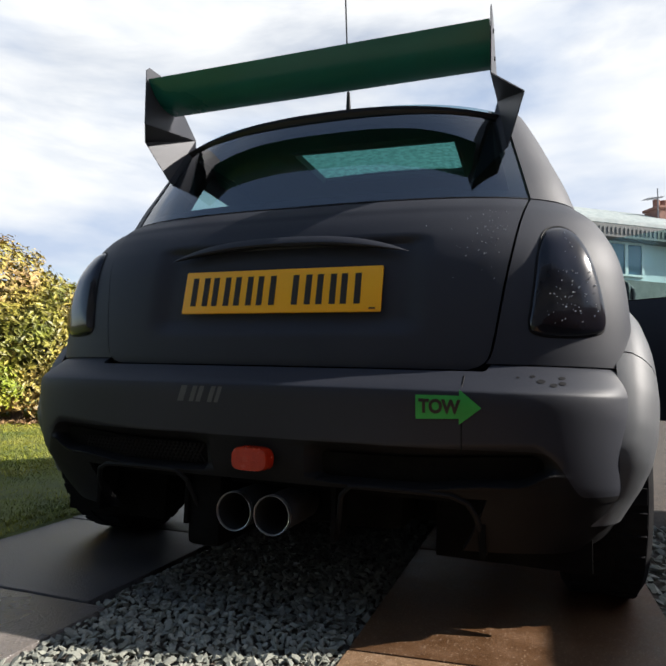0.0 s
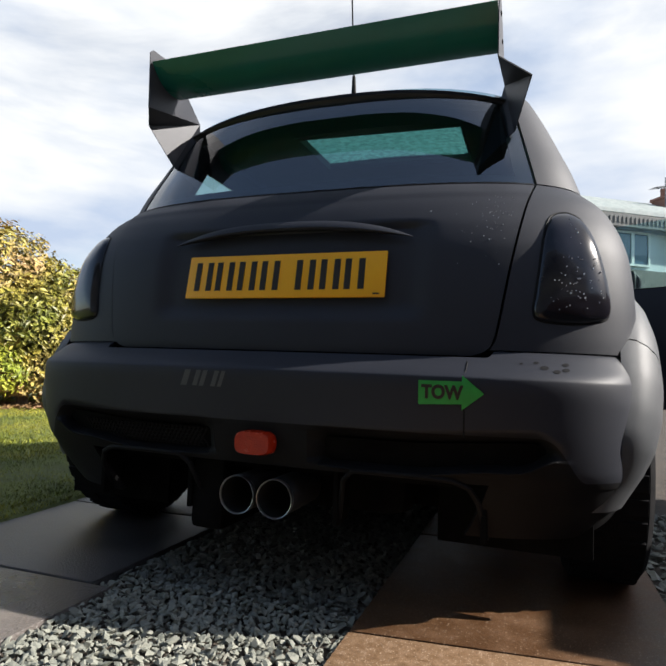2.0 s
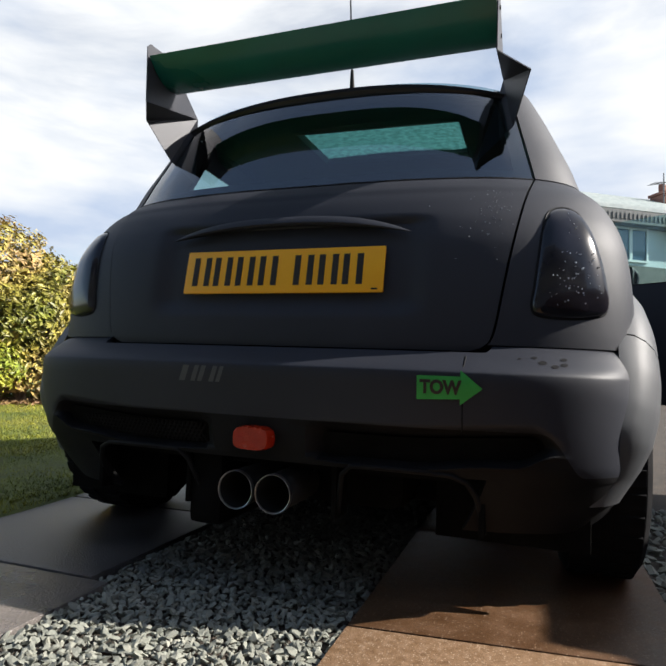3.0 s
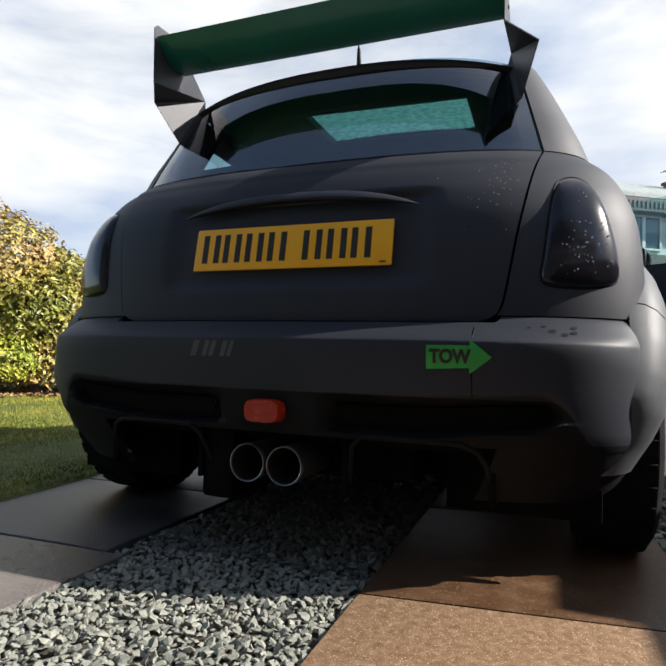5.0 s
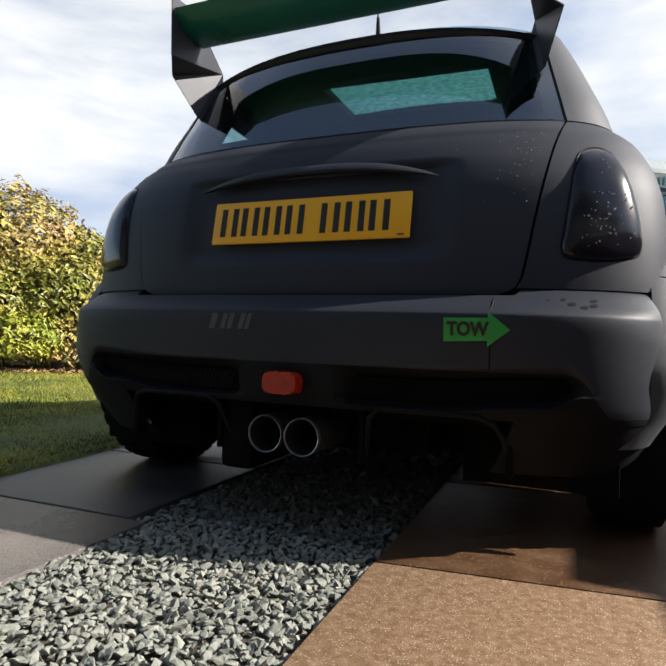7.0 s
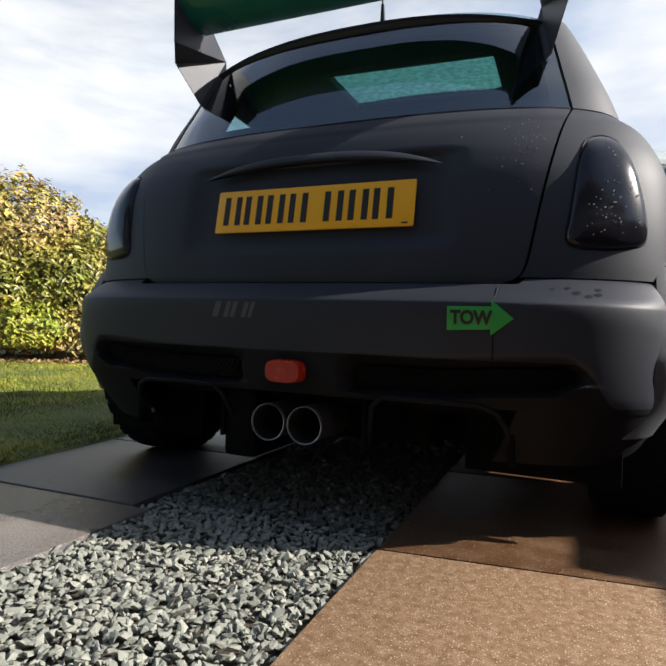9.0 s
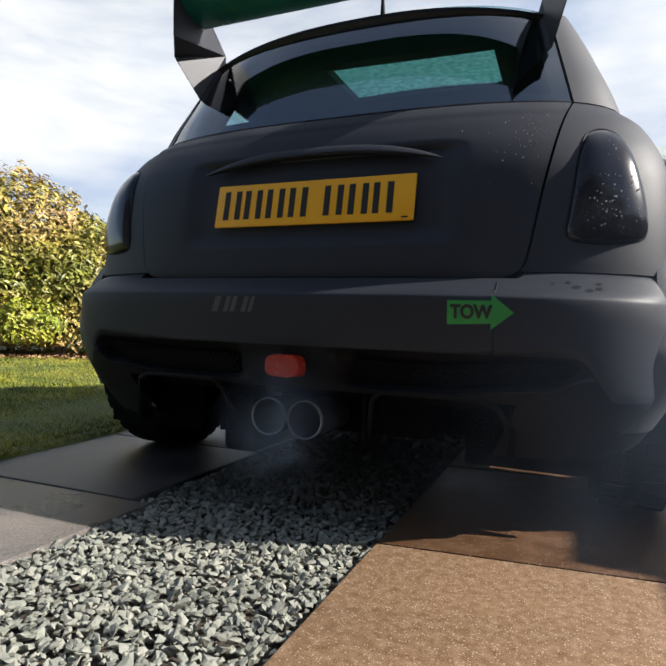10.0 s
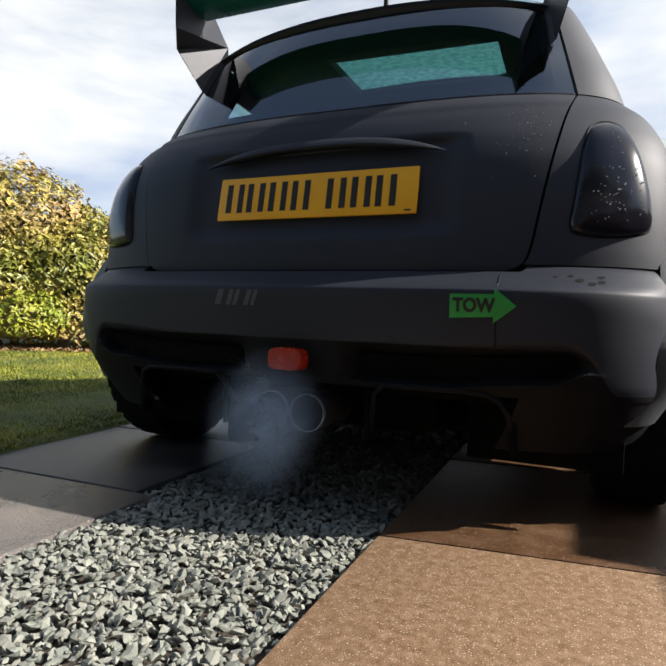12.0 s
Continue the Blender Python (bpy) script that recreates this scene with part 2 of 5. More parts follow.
ROOFTILE = material("grey_roof_tile", [(0.42, 0.47, 0.46), (0.54, 0.58, 0.56)], rough=0.8, scale=5.0, bump=0.3, bump_scale=30)
DARKTRIM = material("dark_eaves_timber", [(0.10, 0.11, 0.11), (0.16, 0.165, 0.16)], rough=0.7, scale=6.0)
UPVC = material("white_window_frame", [(0.72, 0.75, 0.76), (0.80, 0.82, 0.82)], rough=0.4, scale=6.0)
PANE = material("dark_window_pane", [(0.05, 0.10, 0.16), (0.09, 0.16, 0.23)], rough=0.08, scale=1.2, spec=0.8)


# ---- building helpers ----
def mesh_of(name, bm, mat, smooth=True):
    me = bpy.data.meshes.new(name)
    bmesh.ops.recalc_face_normals(bm, faces=bm.faces[:]) if len(bm.faces) < 60000 else None
    bm.to_mesh(me)
    bm.free()
    me.materials.append(mat)
    if smooth:
        me.polygons.foreach_set("use_smooth", [True] * len(me.polygons))
        me.set_sharp_from_angle(angle=radians(35))
    return me


def part(name, bm, mat, parent, label="", smooth=True):
    ob = new(name, mesh_of(name, bm, mat, smooth))
    ob.parent = parent
    if label:
        ob["label"] = label
    return ob


def thing(name, label, category, at=(0, 0, 0), rz=0, group="", kind=""):
    ob = new(name)
    ob.empty_display_size = 0.1
    ob.matrix_basis = pose(*at, 0, 0, rz)
    return tagged(ob, label, category, group, kind)


def solo(name, bm, mat, label, category="", kind="", group="", smooth=True, m=None):
    ob = new(name, mesh_of(name, bm, mat, smooth))
    if m is not None:
        ob.matrix_basis = m
    return tagged(ob, label, category, group, kind)


def box(bm, x0, x1, y0, y1, z0, z1, bevel=0.0, m=None):
    res = bmesh.ops.create_cube(bm, size=1.0)
    vs = res["verts"]
    bmesh.ops.scale(bm, vec=(x1 - x0, y1 - y0, z1 - z0), verts=vs)
    bmesh.ops.translate(bm, vec=((x0 + x1) / 2, (y0 + y1) / 2, (z0 + z1) / 2), verts=vs)
    if bevel:
        es = list({e for v in vs for e in v.link_edges})
        out = bmesh.ops.bevel(bm, geom=es, offset=bevel, segments=2, affect="EDGES", profile=0.6)
        vs = list({v for f in out["faces"] for v in f.verts} | {v for v in vs if v.is_valid})
    if m is not None:
        bmesh.ops.transform(bm, matrix=m, verts=[v for v in vs if v.is_valid])
    return bm


def tube(bm, pts, radius, sides=8, closed=False, taper=None):
    """A round bar along pts."""
    pts = [Vector(p) for p in pts]
    rings = []
    for i, p in enumerate(pts):
        a = pts[i - 1] if (i or closed) else p
        b = pts[(i + 1) % len(pts)] if (i < len(pts) - 1 or closed) else p
        d = (b - a).normalized()
        u = d.cross(Vector((0, 0, 1)) if abs(d.z) < 0.9 else Vector((1, 0, 0))).normalized()
        w = d.cross(u)
        r = radius if taper is None else taper[i]
        rings.append([bm.verts.new(p + r * (math.cos(k * math.tau / sides) * u + math.sin(k * math.tau / sides) * w)) for k in range(sides)])
    n = len(rings)
    for i in range(n if closed else n - 1):
        a, b = rings[i], rings[(i + 1) % n]
        for k in range(sides):
            bm.faces.new((a[k], a[(k + 1) % sides], b[(k + 1) % sides], b[k]))
    if not closed:
        bm.faces.new(rings[0][::-1])
        bm.faces.new(rings[-1])
    return bm


def lathe(bm, profile, centre, axis="x", sides=40, cap=False):
    """Turn (radius, along) pairs round an axis."""
    rings = []
    for r, a in profile:
        ring = []
        for k in range(sides):
            c, s = r * math.cos(k * math.tau / sides), r * math.sin(k * math.tau / sides)
            p = {"x": (a, c, s), "y": (c, a, s), "z": (c, s, a)}[axis]
            ring.append(bm.verts.new(Vector(centre) + Vector(p)))
        rings.append(ring)
    for a, b in zip(rings, rings[1:]):
        for k in range(sides):
            bm.faces.new((a[k], a[(k + 1) % sides], b[(k + 1) % sides], b[k]))
    if cap:
        bm.faces.new(rings[0][::-1])
        bm.faces.new(rings[-1])
    return bm


def smoothstep(a, b, x):
    t = min(1, max(0, (x - a) / (b - a)))
    return t * t * (3 - 2 * t)


def lerp_table(rows, z):
    if z <= rows[0][0]:
        return rows[0][1:]
    for a, b in zip(rows, rows[1:]):
        if z <= b[0]:
            t = (z - a[0]) / (b[0] - a[0])
            return tuple(p + (q - p) * t for p, q in zip(a[1:], b[1:]))
    return rows[-1][1:]


TANGENTS = {}


def glide_table(rows, z):
    """Rows joined by a smooth curve that never overshoots them."""
    if z <= rows[0][0]:
        return rows[0][1:]
    if z >= rows[-1][0]:
        return rows[-1][1:]
    key = (len(rows), rows[0], rows[-1])
    if key not in TANGENTS:
        n, cols = len(rows), len(rows[0])
        tan = [[0.0] * cols for _ in range(n)]
        for c in range(1, cols):
            sl = [(rows[i + 1][c] - rows[i][c]) / (rows[i + 1][0] - rows[i][0]) for i in range(n - 1)]
            for i in range(n):
                if i in (0, n - 1):
                    tan[i][c] = sl[0] if i == 0 else sl[-1]
                elif sl[i - 1] * sl[i] > 0:
                    tan[i][c] = 2 * sl[i - 1] * sl[i] / (sl[i - 1] + sl[i])
        TANGENTS[key] = tan
    tan = TANGENTS[key]
    i = next(k for k in range(len(rows) - 1) if z <= rows[k + 1][0])
    a, b, h = rows[i], rows[i + 1], rows[i + 1][0] - rows[i][0]
    t = (z - a[0]) / h
    h0, h1, g0, g1 = 2 * t ** 3 - 3 * t * t + 1, 3 * t * t - 2 * t ** 3, (t ** 3 - 2 * t * t + t) * h, (t ** 3 - t * t) * h
    return tuple(h0 * a[c] + h1 * b[c] + g0 * tan[i][c] + g1 * tan[i + 1][c] for c in range(1, len(a)))


# ---- the hatchback ----
# rows: height, half width, rear face at the middle, depth of the rear corner, its squareness, front face at the middle
SHELL = [
    (0.20, 0.76, 0.02, 0.34, 3.2, 3.46),
    (0.45, 0.80, 0.00, 0.34, 3.2, 3.50),
    (0.555, 0.802, -0.010, 0.33, 3.2, 3.50),
    (0.575, 0.802, -0.012, 0.33, 3.2, 3.50),
    (0.64, 0.800, -0.010, 0.33, 3.2, 3.48),
    (0.70, 0.797, -0.006, 0.33, 3.2, 3.44),
    (0.79, 0.788, 0.006, 0.33, 3.2, 3.34),
    (0.85, 0.775, 0.022, 0.33, 3.1, 3.16),
    (0.90, 0.757, 0.046, 0.33, 3.0, 2.90),
    (0.94, 0.735, 0.076, 0.32, 3.0, 2.62),
    (0.97, 0.710, 0.110, 0.31, 3.0, 2.46),
    (0.985, 0.695, 0.128, 0.30, 3.0, 2.40),
]
CABINROWS = [
    (0.985, 0.690, 0.130, 0.29, 3.0, 2.38),
    (1.06, 0.664, 0.163, 0.265, 2.9, 2.24),
    (1.14, 0.632, 0.198, 0.255, 2.8, 2.10),
    (1.22, 0.598, 0.235, 0.245, 2.8, 1.96),
    (1.30, 0.560, 0.274, 0.235, 2.8, 1.82),
    (1.345, 0.535, 0.297, 0.23, 2.8, 1.74),
    (1.40, 0.510, 0.326, 0.22, 2.8, 1.66),
]
BUMPER = [
    (0.10, 0.645, 0.06, 0.36, 3.4, 3.40),
    (0.16, 0.715, 0.02, 0.38, 3.5, 3.44),
    (0.22, 0.760, -0.014, 0.40, 3.6, 3.48),
    (0.28, 0.779, -0.046, 0.40, 3.8, 3.52),
    (0.335, 0.786, -0.070, 0.40, 4.0, 3.53),
    (0.40, 0.789, -0.084, 0.40, 4.0, 3.54),
    (0.46, 0.789, -0.093, 0.40, 4.0, 3.54),
    (0.500, 0.785, -0.0975, 0.40, 4.0, 3.54),
    (0.512, 0.784, -0.0965, 0.40, 4.0, 3.53),
    (0.518, 0.783, -0.091, 0.395, 4.0, 3.53),
    (0.545, 0.786, -0.050, 0.37, 3.8, 3.52),
    (0.566, 0.792, -0.016, 0.35, 3.5, 3.50),
    (0.574, 0.796, 0.002, 0.34, 3.3, 3.50),
]


def S(rows, q, z, out=0.0):
    """A point of a lofted skin. q: 0 the middle of the tail, 1 the rear corner's end, 2 the front corner's start, 3 the nose; negative: the other side."""
    w, y0, d, n, y1 = glide_table(rows, z)
    s, q = (1 if q >= 0 else -1), abs(q)
    w, y0, y1 = w + out, y0 - out, y1 + out
    df = min(0.55, (y1 - y0) * 0.3)
    if q <= 1:
        th = q * math.pi / 2
        x, y = w * math.sin(th) ** (2 / n), y0 + d * (1 - max(0, math.cos(th)) ** (2 / n))
    elif q <= 2:
        t = q - 1
        x, y = w - 0.012 * abs(2 * t - 1) ** 2 + 0.012, y0 + d + (y1 - df - y0 - d) * t
    else:
        th = (3 - q) * math.pi / 2
        x, y = w * math.sin(th) ** (2 / 2.6), y1 - df * (1 - max(0, math.cos(th)) ** (2 / 2.6))
    return Vector((s * x, y, z))


def q_of_x(rows, x, z):
    row = glide_table(rows, z)
    w, n = row[0], row[3]
    return math.copysign(math.asin(min(1, (abs(x) / w)) ** (n / 2)) * 2 / math.pi, x)


def skin(bm, fn, nu, nv, lip=0.012, roll=0.006, inward=None):
    """A pressed panel: fn(u, v) over a grid, its edges rolled inwards by lip. inward: how a point sinks."""
    grid = [[fn(i / nu, j / nv) for i in range(nu + 1)] for j in range(nv + 1)]
    vs = [[bm.verts.new(p) for p in row] for row in grid]
    for j in range(nv):
        for i in range(nu):
            bm.faces.new((vs[j][i], vs[j][i + 1], vs[j + 1][i + 1], vs[j + 1][i]))
    if lip:
        rim = [(0, i) for i in range(nu)] + [(j, nu) for j in range(nv)] + [(nv, i) for i in range(nu, 0, -1)] + [(j, 0) for j in range(nv, 0, -1)]
        low = []
        mid = grid[nv // 2][nu // 2]
        for j, i in rim:
            p = grid[j][i]
            a = grid[min(j + 1, nv)][i] - grid[max(j - 1, 0)][i]
            b = grid[j][min(i + 1, nu)] - grid[j][max(i - 1, 0)]
            nn = a.cross(b).normalized()
            if inward is not None:
                if nn.dot(Vector(inward)) < 0:
                    nn = -nn
            elif nn.dot(Vector((0, 1.2, 0.6)) - p) < 0:
                nn = -nn
            low.append(bm.verts.new(p + nn * lip))
        for k in range(len(rim)):
            (j0, i0), (j1, i1) = rim[k], rim[(k + 1) % len(rim)]
            bm.faces.new((vs[j0][i0], vs[j1][i1], low[(k + 1) % len(rim)], low[k]))
    return bm


car = thing("car", "matte graphite three-door hatchback with a tall green rear wing", "car")

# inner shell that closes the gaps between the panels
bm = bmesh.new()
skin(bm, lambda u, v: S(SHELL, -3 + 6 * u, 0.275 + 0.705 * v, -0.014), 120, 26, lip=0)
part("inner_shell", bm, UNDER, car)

# body sides with the rear quarters
HATCH_X = [(0.557, 0.440), (0.561, 0.462), (0.568, 0.478), (0.580, 0.490), (0.60, 0.497), (0.63, 0.503), (0.75, 0.523), (0.90, 0.552), (0.985, 0.572)]


def hatch_x(z):
    return lerp_table(HATCH_X, z)[0]


GAP = 0.0035
for sgn in (1, -1):
    bm = bmesh.new()

    def side_fn(u, v, sgn=sgn):
        z = 0.5725 + (0.985 - 0.5725) * v
        qa = abs(q_of_x(SHELL, hatch_x(z) + GAP, z))
        u2 = u / 0.45
        q = qa + (1.0 - qa) * u2 if u < 0.45 else 1.0 + (u - 0.45) / 0.55 * 0.30
        return S(SHELL, sgn * q, z)
    skin(bm, side_fn, 60, 26, lip=0.012)
    part("quarter_panel", bm, MATTE, car)
    bm = bmesh.new()
    skin(bm, lambda u, v, sgn=sgn: S(SHELL, sgn * (1.80 + 0.455 * u), 0.578 + 0.407 * v), 16, 16, lip=0.012)
    part("front_wing", bm, MATTE, car)
    if sgn < 0:
        bm = bmesh.new()
        skin(bm, lambda u, v: S(SHELL, -(1.303 + 0.494 * u), 0.40 + 0.585 * v), 16, 16, lip=0.012)
        part("closed_door", bm, MATTE, car)

# bonnet and nose
bm = bmesh.new()
skin(bm, lambda u, v: S(SHELL, 2.255 + 1.49 * u if u <= 0.5 else -(2.255 + 1.49 * (1 - u)), 0.578 + 0.407 * v), 40, 18, lip=0)
part("nose", bm, MATTE, car)
bm = bmesh.new()
skin(bm, lambda u, v: Vector(((u - 0.5) * 1.36 * (1 - 0.1 * v), 2.25 + 0.9 * v, 0.985 + 0.02 * math.sin(math.pi * u) - 0.14 * v * v)), 16, 12, lip=0.01, inward=(0, 0, -1))
part("bonnet", bm, MATTE, car)

# tailgate: slightly proud, with a sunken plate recess
def hatch_fn(u, v):
    z = 0.559 + (0.981 - 0.559) * v
    x = (2 * u - 1) * (hatch_x(z) - GAP)
    p = S(SHELL, q_of_x(SHELL, x, z), z, 0.003)
    inset = smoothstep(0.365, 0.300, abs(x)) * smoothstep(0.625, 0.675, z) * smoothstep(0.868, 0.848, z)
    p.y += 0.016 * inset
    ridge = smoothstep(0.93, 0.95, z) * smoothstep(0.985, 0.965, z)
    p.y -= 0.004 * ridge
    return p


bm = bmesh.new()
skin(bm, hatch_fn, 72, 64, lip=0.014)
tailgate = part("tailgate", bm, MATTE, car, "matte graphite tailgate panel with a sunken plate recess")


def on_hatch(x, z, out=0.0):
    return S(SHELL, q_of_x(SHELL, x, z), z, 0.003 + out)


# curved grip bar over the plate
bm = bmesh.new()
rings = []
for i in range(33):
    t = i / 32 * 2 - 1
    x = 0.312 * t
    zc = 0.826 + 0.036 * (1 - abs(t) ** 2.4)
    k = 0.06 + 0.94 * (1 - abs(t) ** 4)
    base = on_hatch(x, zc)
    ring = []
    for dy, dz in ((0.012, 0.015), (-0.006, 0.013), (-0.018, 0.002), (-0.021, -0.006), (-0.017, -0.010), (0.014, -0.008)):
        ring.append(bm.verts.new(base + Vector((0, dy * k, dz * k))))
    rings.append(ring)
for a, b in zip(rings, rings[1:]):
    for k in range(6):
        bm.faces.new((a[k], a[(k + 1) % 6], b[(k + 1) % 6], b[k]))
bm.faces.new(rings[0])
bm.faces.new(rings[-1][::-1])
part("tailgate_grip", bm, MATTE, tailgate)

# number plate: leaning plate with dark bars for its characters
PLATE_M = Matrix.Translation((0, 0.004, 0.738)) @ Matrix.Rotation(radians(-9.5), 4, "X")
bm = bmesh.new()
box(bm, -0.26, 0.26, -0.006, 0.0, -0.0555, 0.0555, 0.004, PLATE_M)
plate = part("number_plate", bm, YELLOW, car, "yellow reflective rear number plate")
# upright bars stand in for the characters
CHARS = [-0.2125, -0.1525, -0.0905, -0.0285, 0.0640, 0.1260, 0.1860]
for cx in CHARS:
    bm = bmesh.new()
    for x0, x1 in ((-0.024, -0.009), (0.009, 0.024)):
        box(bm, cx + x0, cx + x1, -0.0072, -0.0058, -0.036, 0.038, 0, PLATE_M)
    part("plate_bar", bm, PLATEINK, plate, smooth=False)
bm = bmesh.new()
box(bm, 0.232, 0.247, -0.0072, -0.0058, -0.049, -0.0455, 0, PLATE_M)
part("plate_mark", bm, PLATEINK, plate, smooth=False)

# rear bumper skin with a long sunken slot on each side
def slot_edges(ax):
    lo = 0.318 + 0.018 * smoothstep(0.33, 0.52, ax) + 0.028 * smoothstep(0.52, 0.62, ax) ** 2
    hi = 0.373 + 0.014 * smoothstep(0.30, 0.60, ax) - 0.020 * smoothstep(0.58, 0.63, ax)
    return lo, hi


def bumper_split(q):
    """Height at which the paint ends and the black plastic begins."""
    return 0.398 - 0.085 * smoothstep(0.42, 0.62, abs(q))


def bumper_fn(u, v, low=False):
    q = 2 * u - 1
    zs = bumper_split(q)
    if low:
        z = 0.300 + (zs - 0.300) * v
        q *= 0.872 + 0.10 * smoothstep(0.30, 0.54, z)
    else:
        xt = abs(S(BUMPER, q * 0.965, 0.56).x)
        z = zs + (0.574 - 0.019 * smoothstep(0.515, 0.475, xt) - zs) * v
        q *= 0.872 + 0.10 * smoothstep(0.30, 0.54, z)
    p = S(BUMPER, q, z)
    ax = abs(p.x)
    lo, hi = slot_edges(ax)
    slot = smoothstep(0.120, 0.160, ax) * smoothstep(0.645, 0.57, ax) * smoothstep(lo - 0.008, lo + 0.012, z) * smoothstep(hi + 0.030, hi - 0.010, z)
    p.y += 0.055 * slot
    lipline = smoothstep(lo - 0.016, lo - 0.009, z) * smoothstep(lo - 0.003, lo - 0.008, z) * smoothstep(0.15, 0.2, ax) * smoothstep(0.66, 0.6, ax)
    p.y -= 0.004 * lipline
    return p


bm = bmesh.new()
skin(bm, bumper_fn, 260, 64, lip=0.02)
bumper = part("rear_bumper", bm, MATTE, car, "matte graphite rear bumper over a black plastic insert")
bm = bmesh.new()
skin(bm, lambda u, v: bumper_fn(u, v, True), 260, 40, lip=0.02)
part("bumper_insert", bm, BLACK, bumper, "unpainted black plastic insert with two long slots")
for sgn in (1, -1):
    # dark liner of the slot
    bm = bmesh.new()

    def liner(u, v, sgn=sgn):
        ax = 0.128 + 0.49 * u
        lo, hi = slot_edges(ax)
        z = lo + (hi - lo) * v
        q = S(BUMPER, q_of_x(BUMPER, ax, z), z)
        return Vector((sgn * q.x, q.y + 0.034, q.z))
    skin(bm, liner, 24, 4, lip=0)
    part("slot_liner", bm, UNDER, bumper)
    # lower corner under the lamp side; its black plastic also stands in for shade
    bm = bmesh.new()

    def corner(u, v, sgn=sgn):
        x = 0.480
        qa = q_of_x(BUMPER, x, 0.26)
        q = qa + (0.880 - qa) * u
        zb = 0.180 + 0.040 * smoothstep(0.4, 1.0, u) ** 2
        z = zb + (0.314 - zb) * v
        return S(BUMPER, sgn * q, z, -0.001)
    skin(bm, corner, 24, 10, lip=0.010)
    part("lower_corner", bm, BLACK, bumper)
    for xa in ((0.168, 0.483) if sgn > 0 else (0.205, 0.483)):
        bm = bmesh.new()
        pa = S(BUMPER, q_of_x(BUMPER, xa, 0.25), 0.25)
        box(bm, sgn * xa - 0.006, sgn * xa + 0.006, pa.y + 0.004, 0.06, 0.176, 0.300, 0.003)
        part("opening_fin", bm, UNDER, bumper)

# raised bead along the lower openings
for sgn in (1, -1):
    bm = bmesh.new()
    pts = []
    for x, z in ((0.17, 0.19), (0.181, 0.235), (0.192, 0.283), (0.215, 0.306), (0.26, 0.308), (0.32, 0.308), (0.38, 0.307), (0.425, 0.304), (0.455, 0.290), (0.471, 0.262), (0.480, 0.215), (0.485, 0.176)):
        p = S(BUMPER, q_of_x(BUMPER, x, z), z, 0.001)
        pts.append((sgn * p.x, p.y, p.z))
    tube(bm, pts, 0.006, 8)
    part("opening_bead", bm, BLACK, bumper)
    # mesh insert in the slot
    if sgn > 0:
        continue
    bm = bmesh.new()
    n = 30
    for k in range(n):
        x0 = 0.15 + 0.36 * k / n
        for dx in (0.03, -0.03):
            a, b = x0 + (0 if dx > 0 else 0.03), x0 + (0 if dx > 0 else 0.03) + dx
            pa, pb = S(BUMPER, q_of_x(BUMPER, a, 0.325), 0.325), S(BUMPER, q_of_x(BUMPER, b, 0.370), 0.370)
            tube(bm, [(sgn * pa.x, pa.y + 0.030, pa.z), (sgn * pb.x, pb.y + 0.030, pb.z)], 0.0022, 5)
    part("mesh_insert", bm, BLACK, bumper, "black wire mesh insert")
# flap seam of the towing-eye corner
bm = bmesh.new()
seam = []
for z in (0.545, 0.535, 0.525, 0.50, 0.47, 0.43, 0.395):
    p = S(BUMPER, q_of_x(BUMPER, 0.447, z), z, -0.0002)
    seam.append(p)
tube(bm, seam, 0.0016, 6)
part("bumper_seam", bm, BLACK, bumper)

# central fog lamp
bm = bmesh.new()
outline = []
for k in range(36):
    a = k * math.tau / 36
    cx, cz = math.cos(a), math.sin(a)
    outline.append((0.0435 * math.copysign(abs(cx) ** 0.5, cx), 0.026 * math.copysign(abs(cz) ** 0.6, cz)))
front = [bm.verts.new((x * 0.94, -0.108 - 0.003, 0.352 + z * 0.92)) for x, z in outline]
mid = [bm.verts.new((x, -0.102, 0.352 + z)) for x, z in outline]
back = [bm.verts.new((x, -0.075, 0.352 + z)) for x, z in outline]
bm.faces.new(front)
for a, b in ((front, mid), (mid, back)):
    for k in range(36):
        bm.faces.new((a[k], a[(k + 1) % 36], b[(k + 1) % 36], b[k]))
part("fog_lamp", bm, REDLENS, car, "dull red fog lamp lens")

# twin tailpipes
for cx in (-0.046, 0.046):
    bm = bmesh.new()
    lathe(bm, [(0.0402, 0.16), (0.0402, -0.012), (0.0426, -0.012), (0.0422, 0.0), (0.042, 0.16)], (cx, -0.06, 0.232), "y", 40)
    pipe = part("tailpipe", bm, SOOT, car, "round tailpipe with a polished lip")
    bm = bmesh.new()
    lathe(bm, [(0.0403, -0.010), (0.0404, -0.019), (0.0410, -0.0215), (0.0420, -0.0220), (0.0428, -0.0205), (0.0430, -0.016), (0.0430, -0.010)], (cx, -0.06, 0.232), "y", 40)
    part("pipe_lip", bm, CHROME, pipe, "polished steel lip")
    bm = bmesh.new()
    lathe(bm, [(0.0398, -0.017), (0.0396, 0.14), (0.001, 0.145)], (cx, -0.06, 0.232), "y", 32)
    part("pipe_bore", bm, SOOT, pipe)
bm = bmesh.new()
box(bm, -0.215, 0.30, 0.12, 0.36, 0.17, 0.33, 0.05)
part("silencer", bm, UNDER, car)
# dark box beside the muffler, also placed to keep light from under the car
bm = bmesh.new()
box(bm, -0.205, -0.115, -0.02, 0.30, 0.125, 0.30, 0.02)
part("muffler_block", bm, UNDER, car)
# floor pan set low to keep light out, and a black box for the dark void behind the bumper
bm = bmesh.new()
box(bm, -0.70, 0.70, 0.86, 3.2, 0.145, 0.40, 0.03)
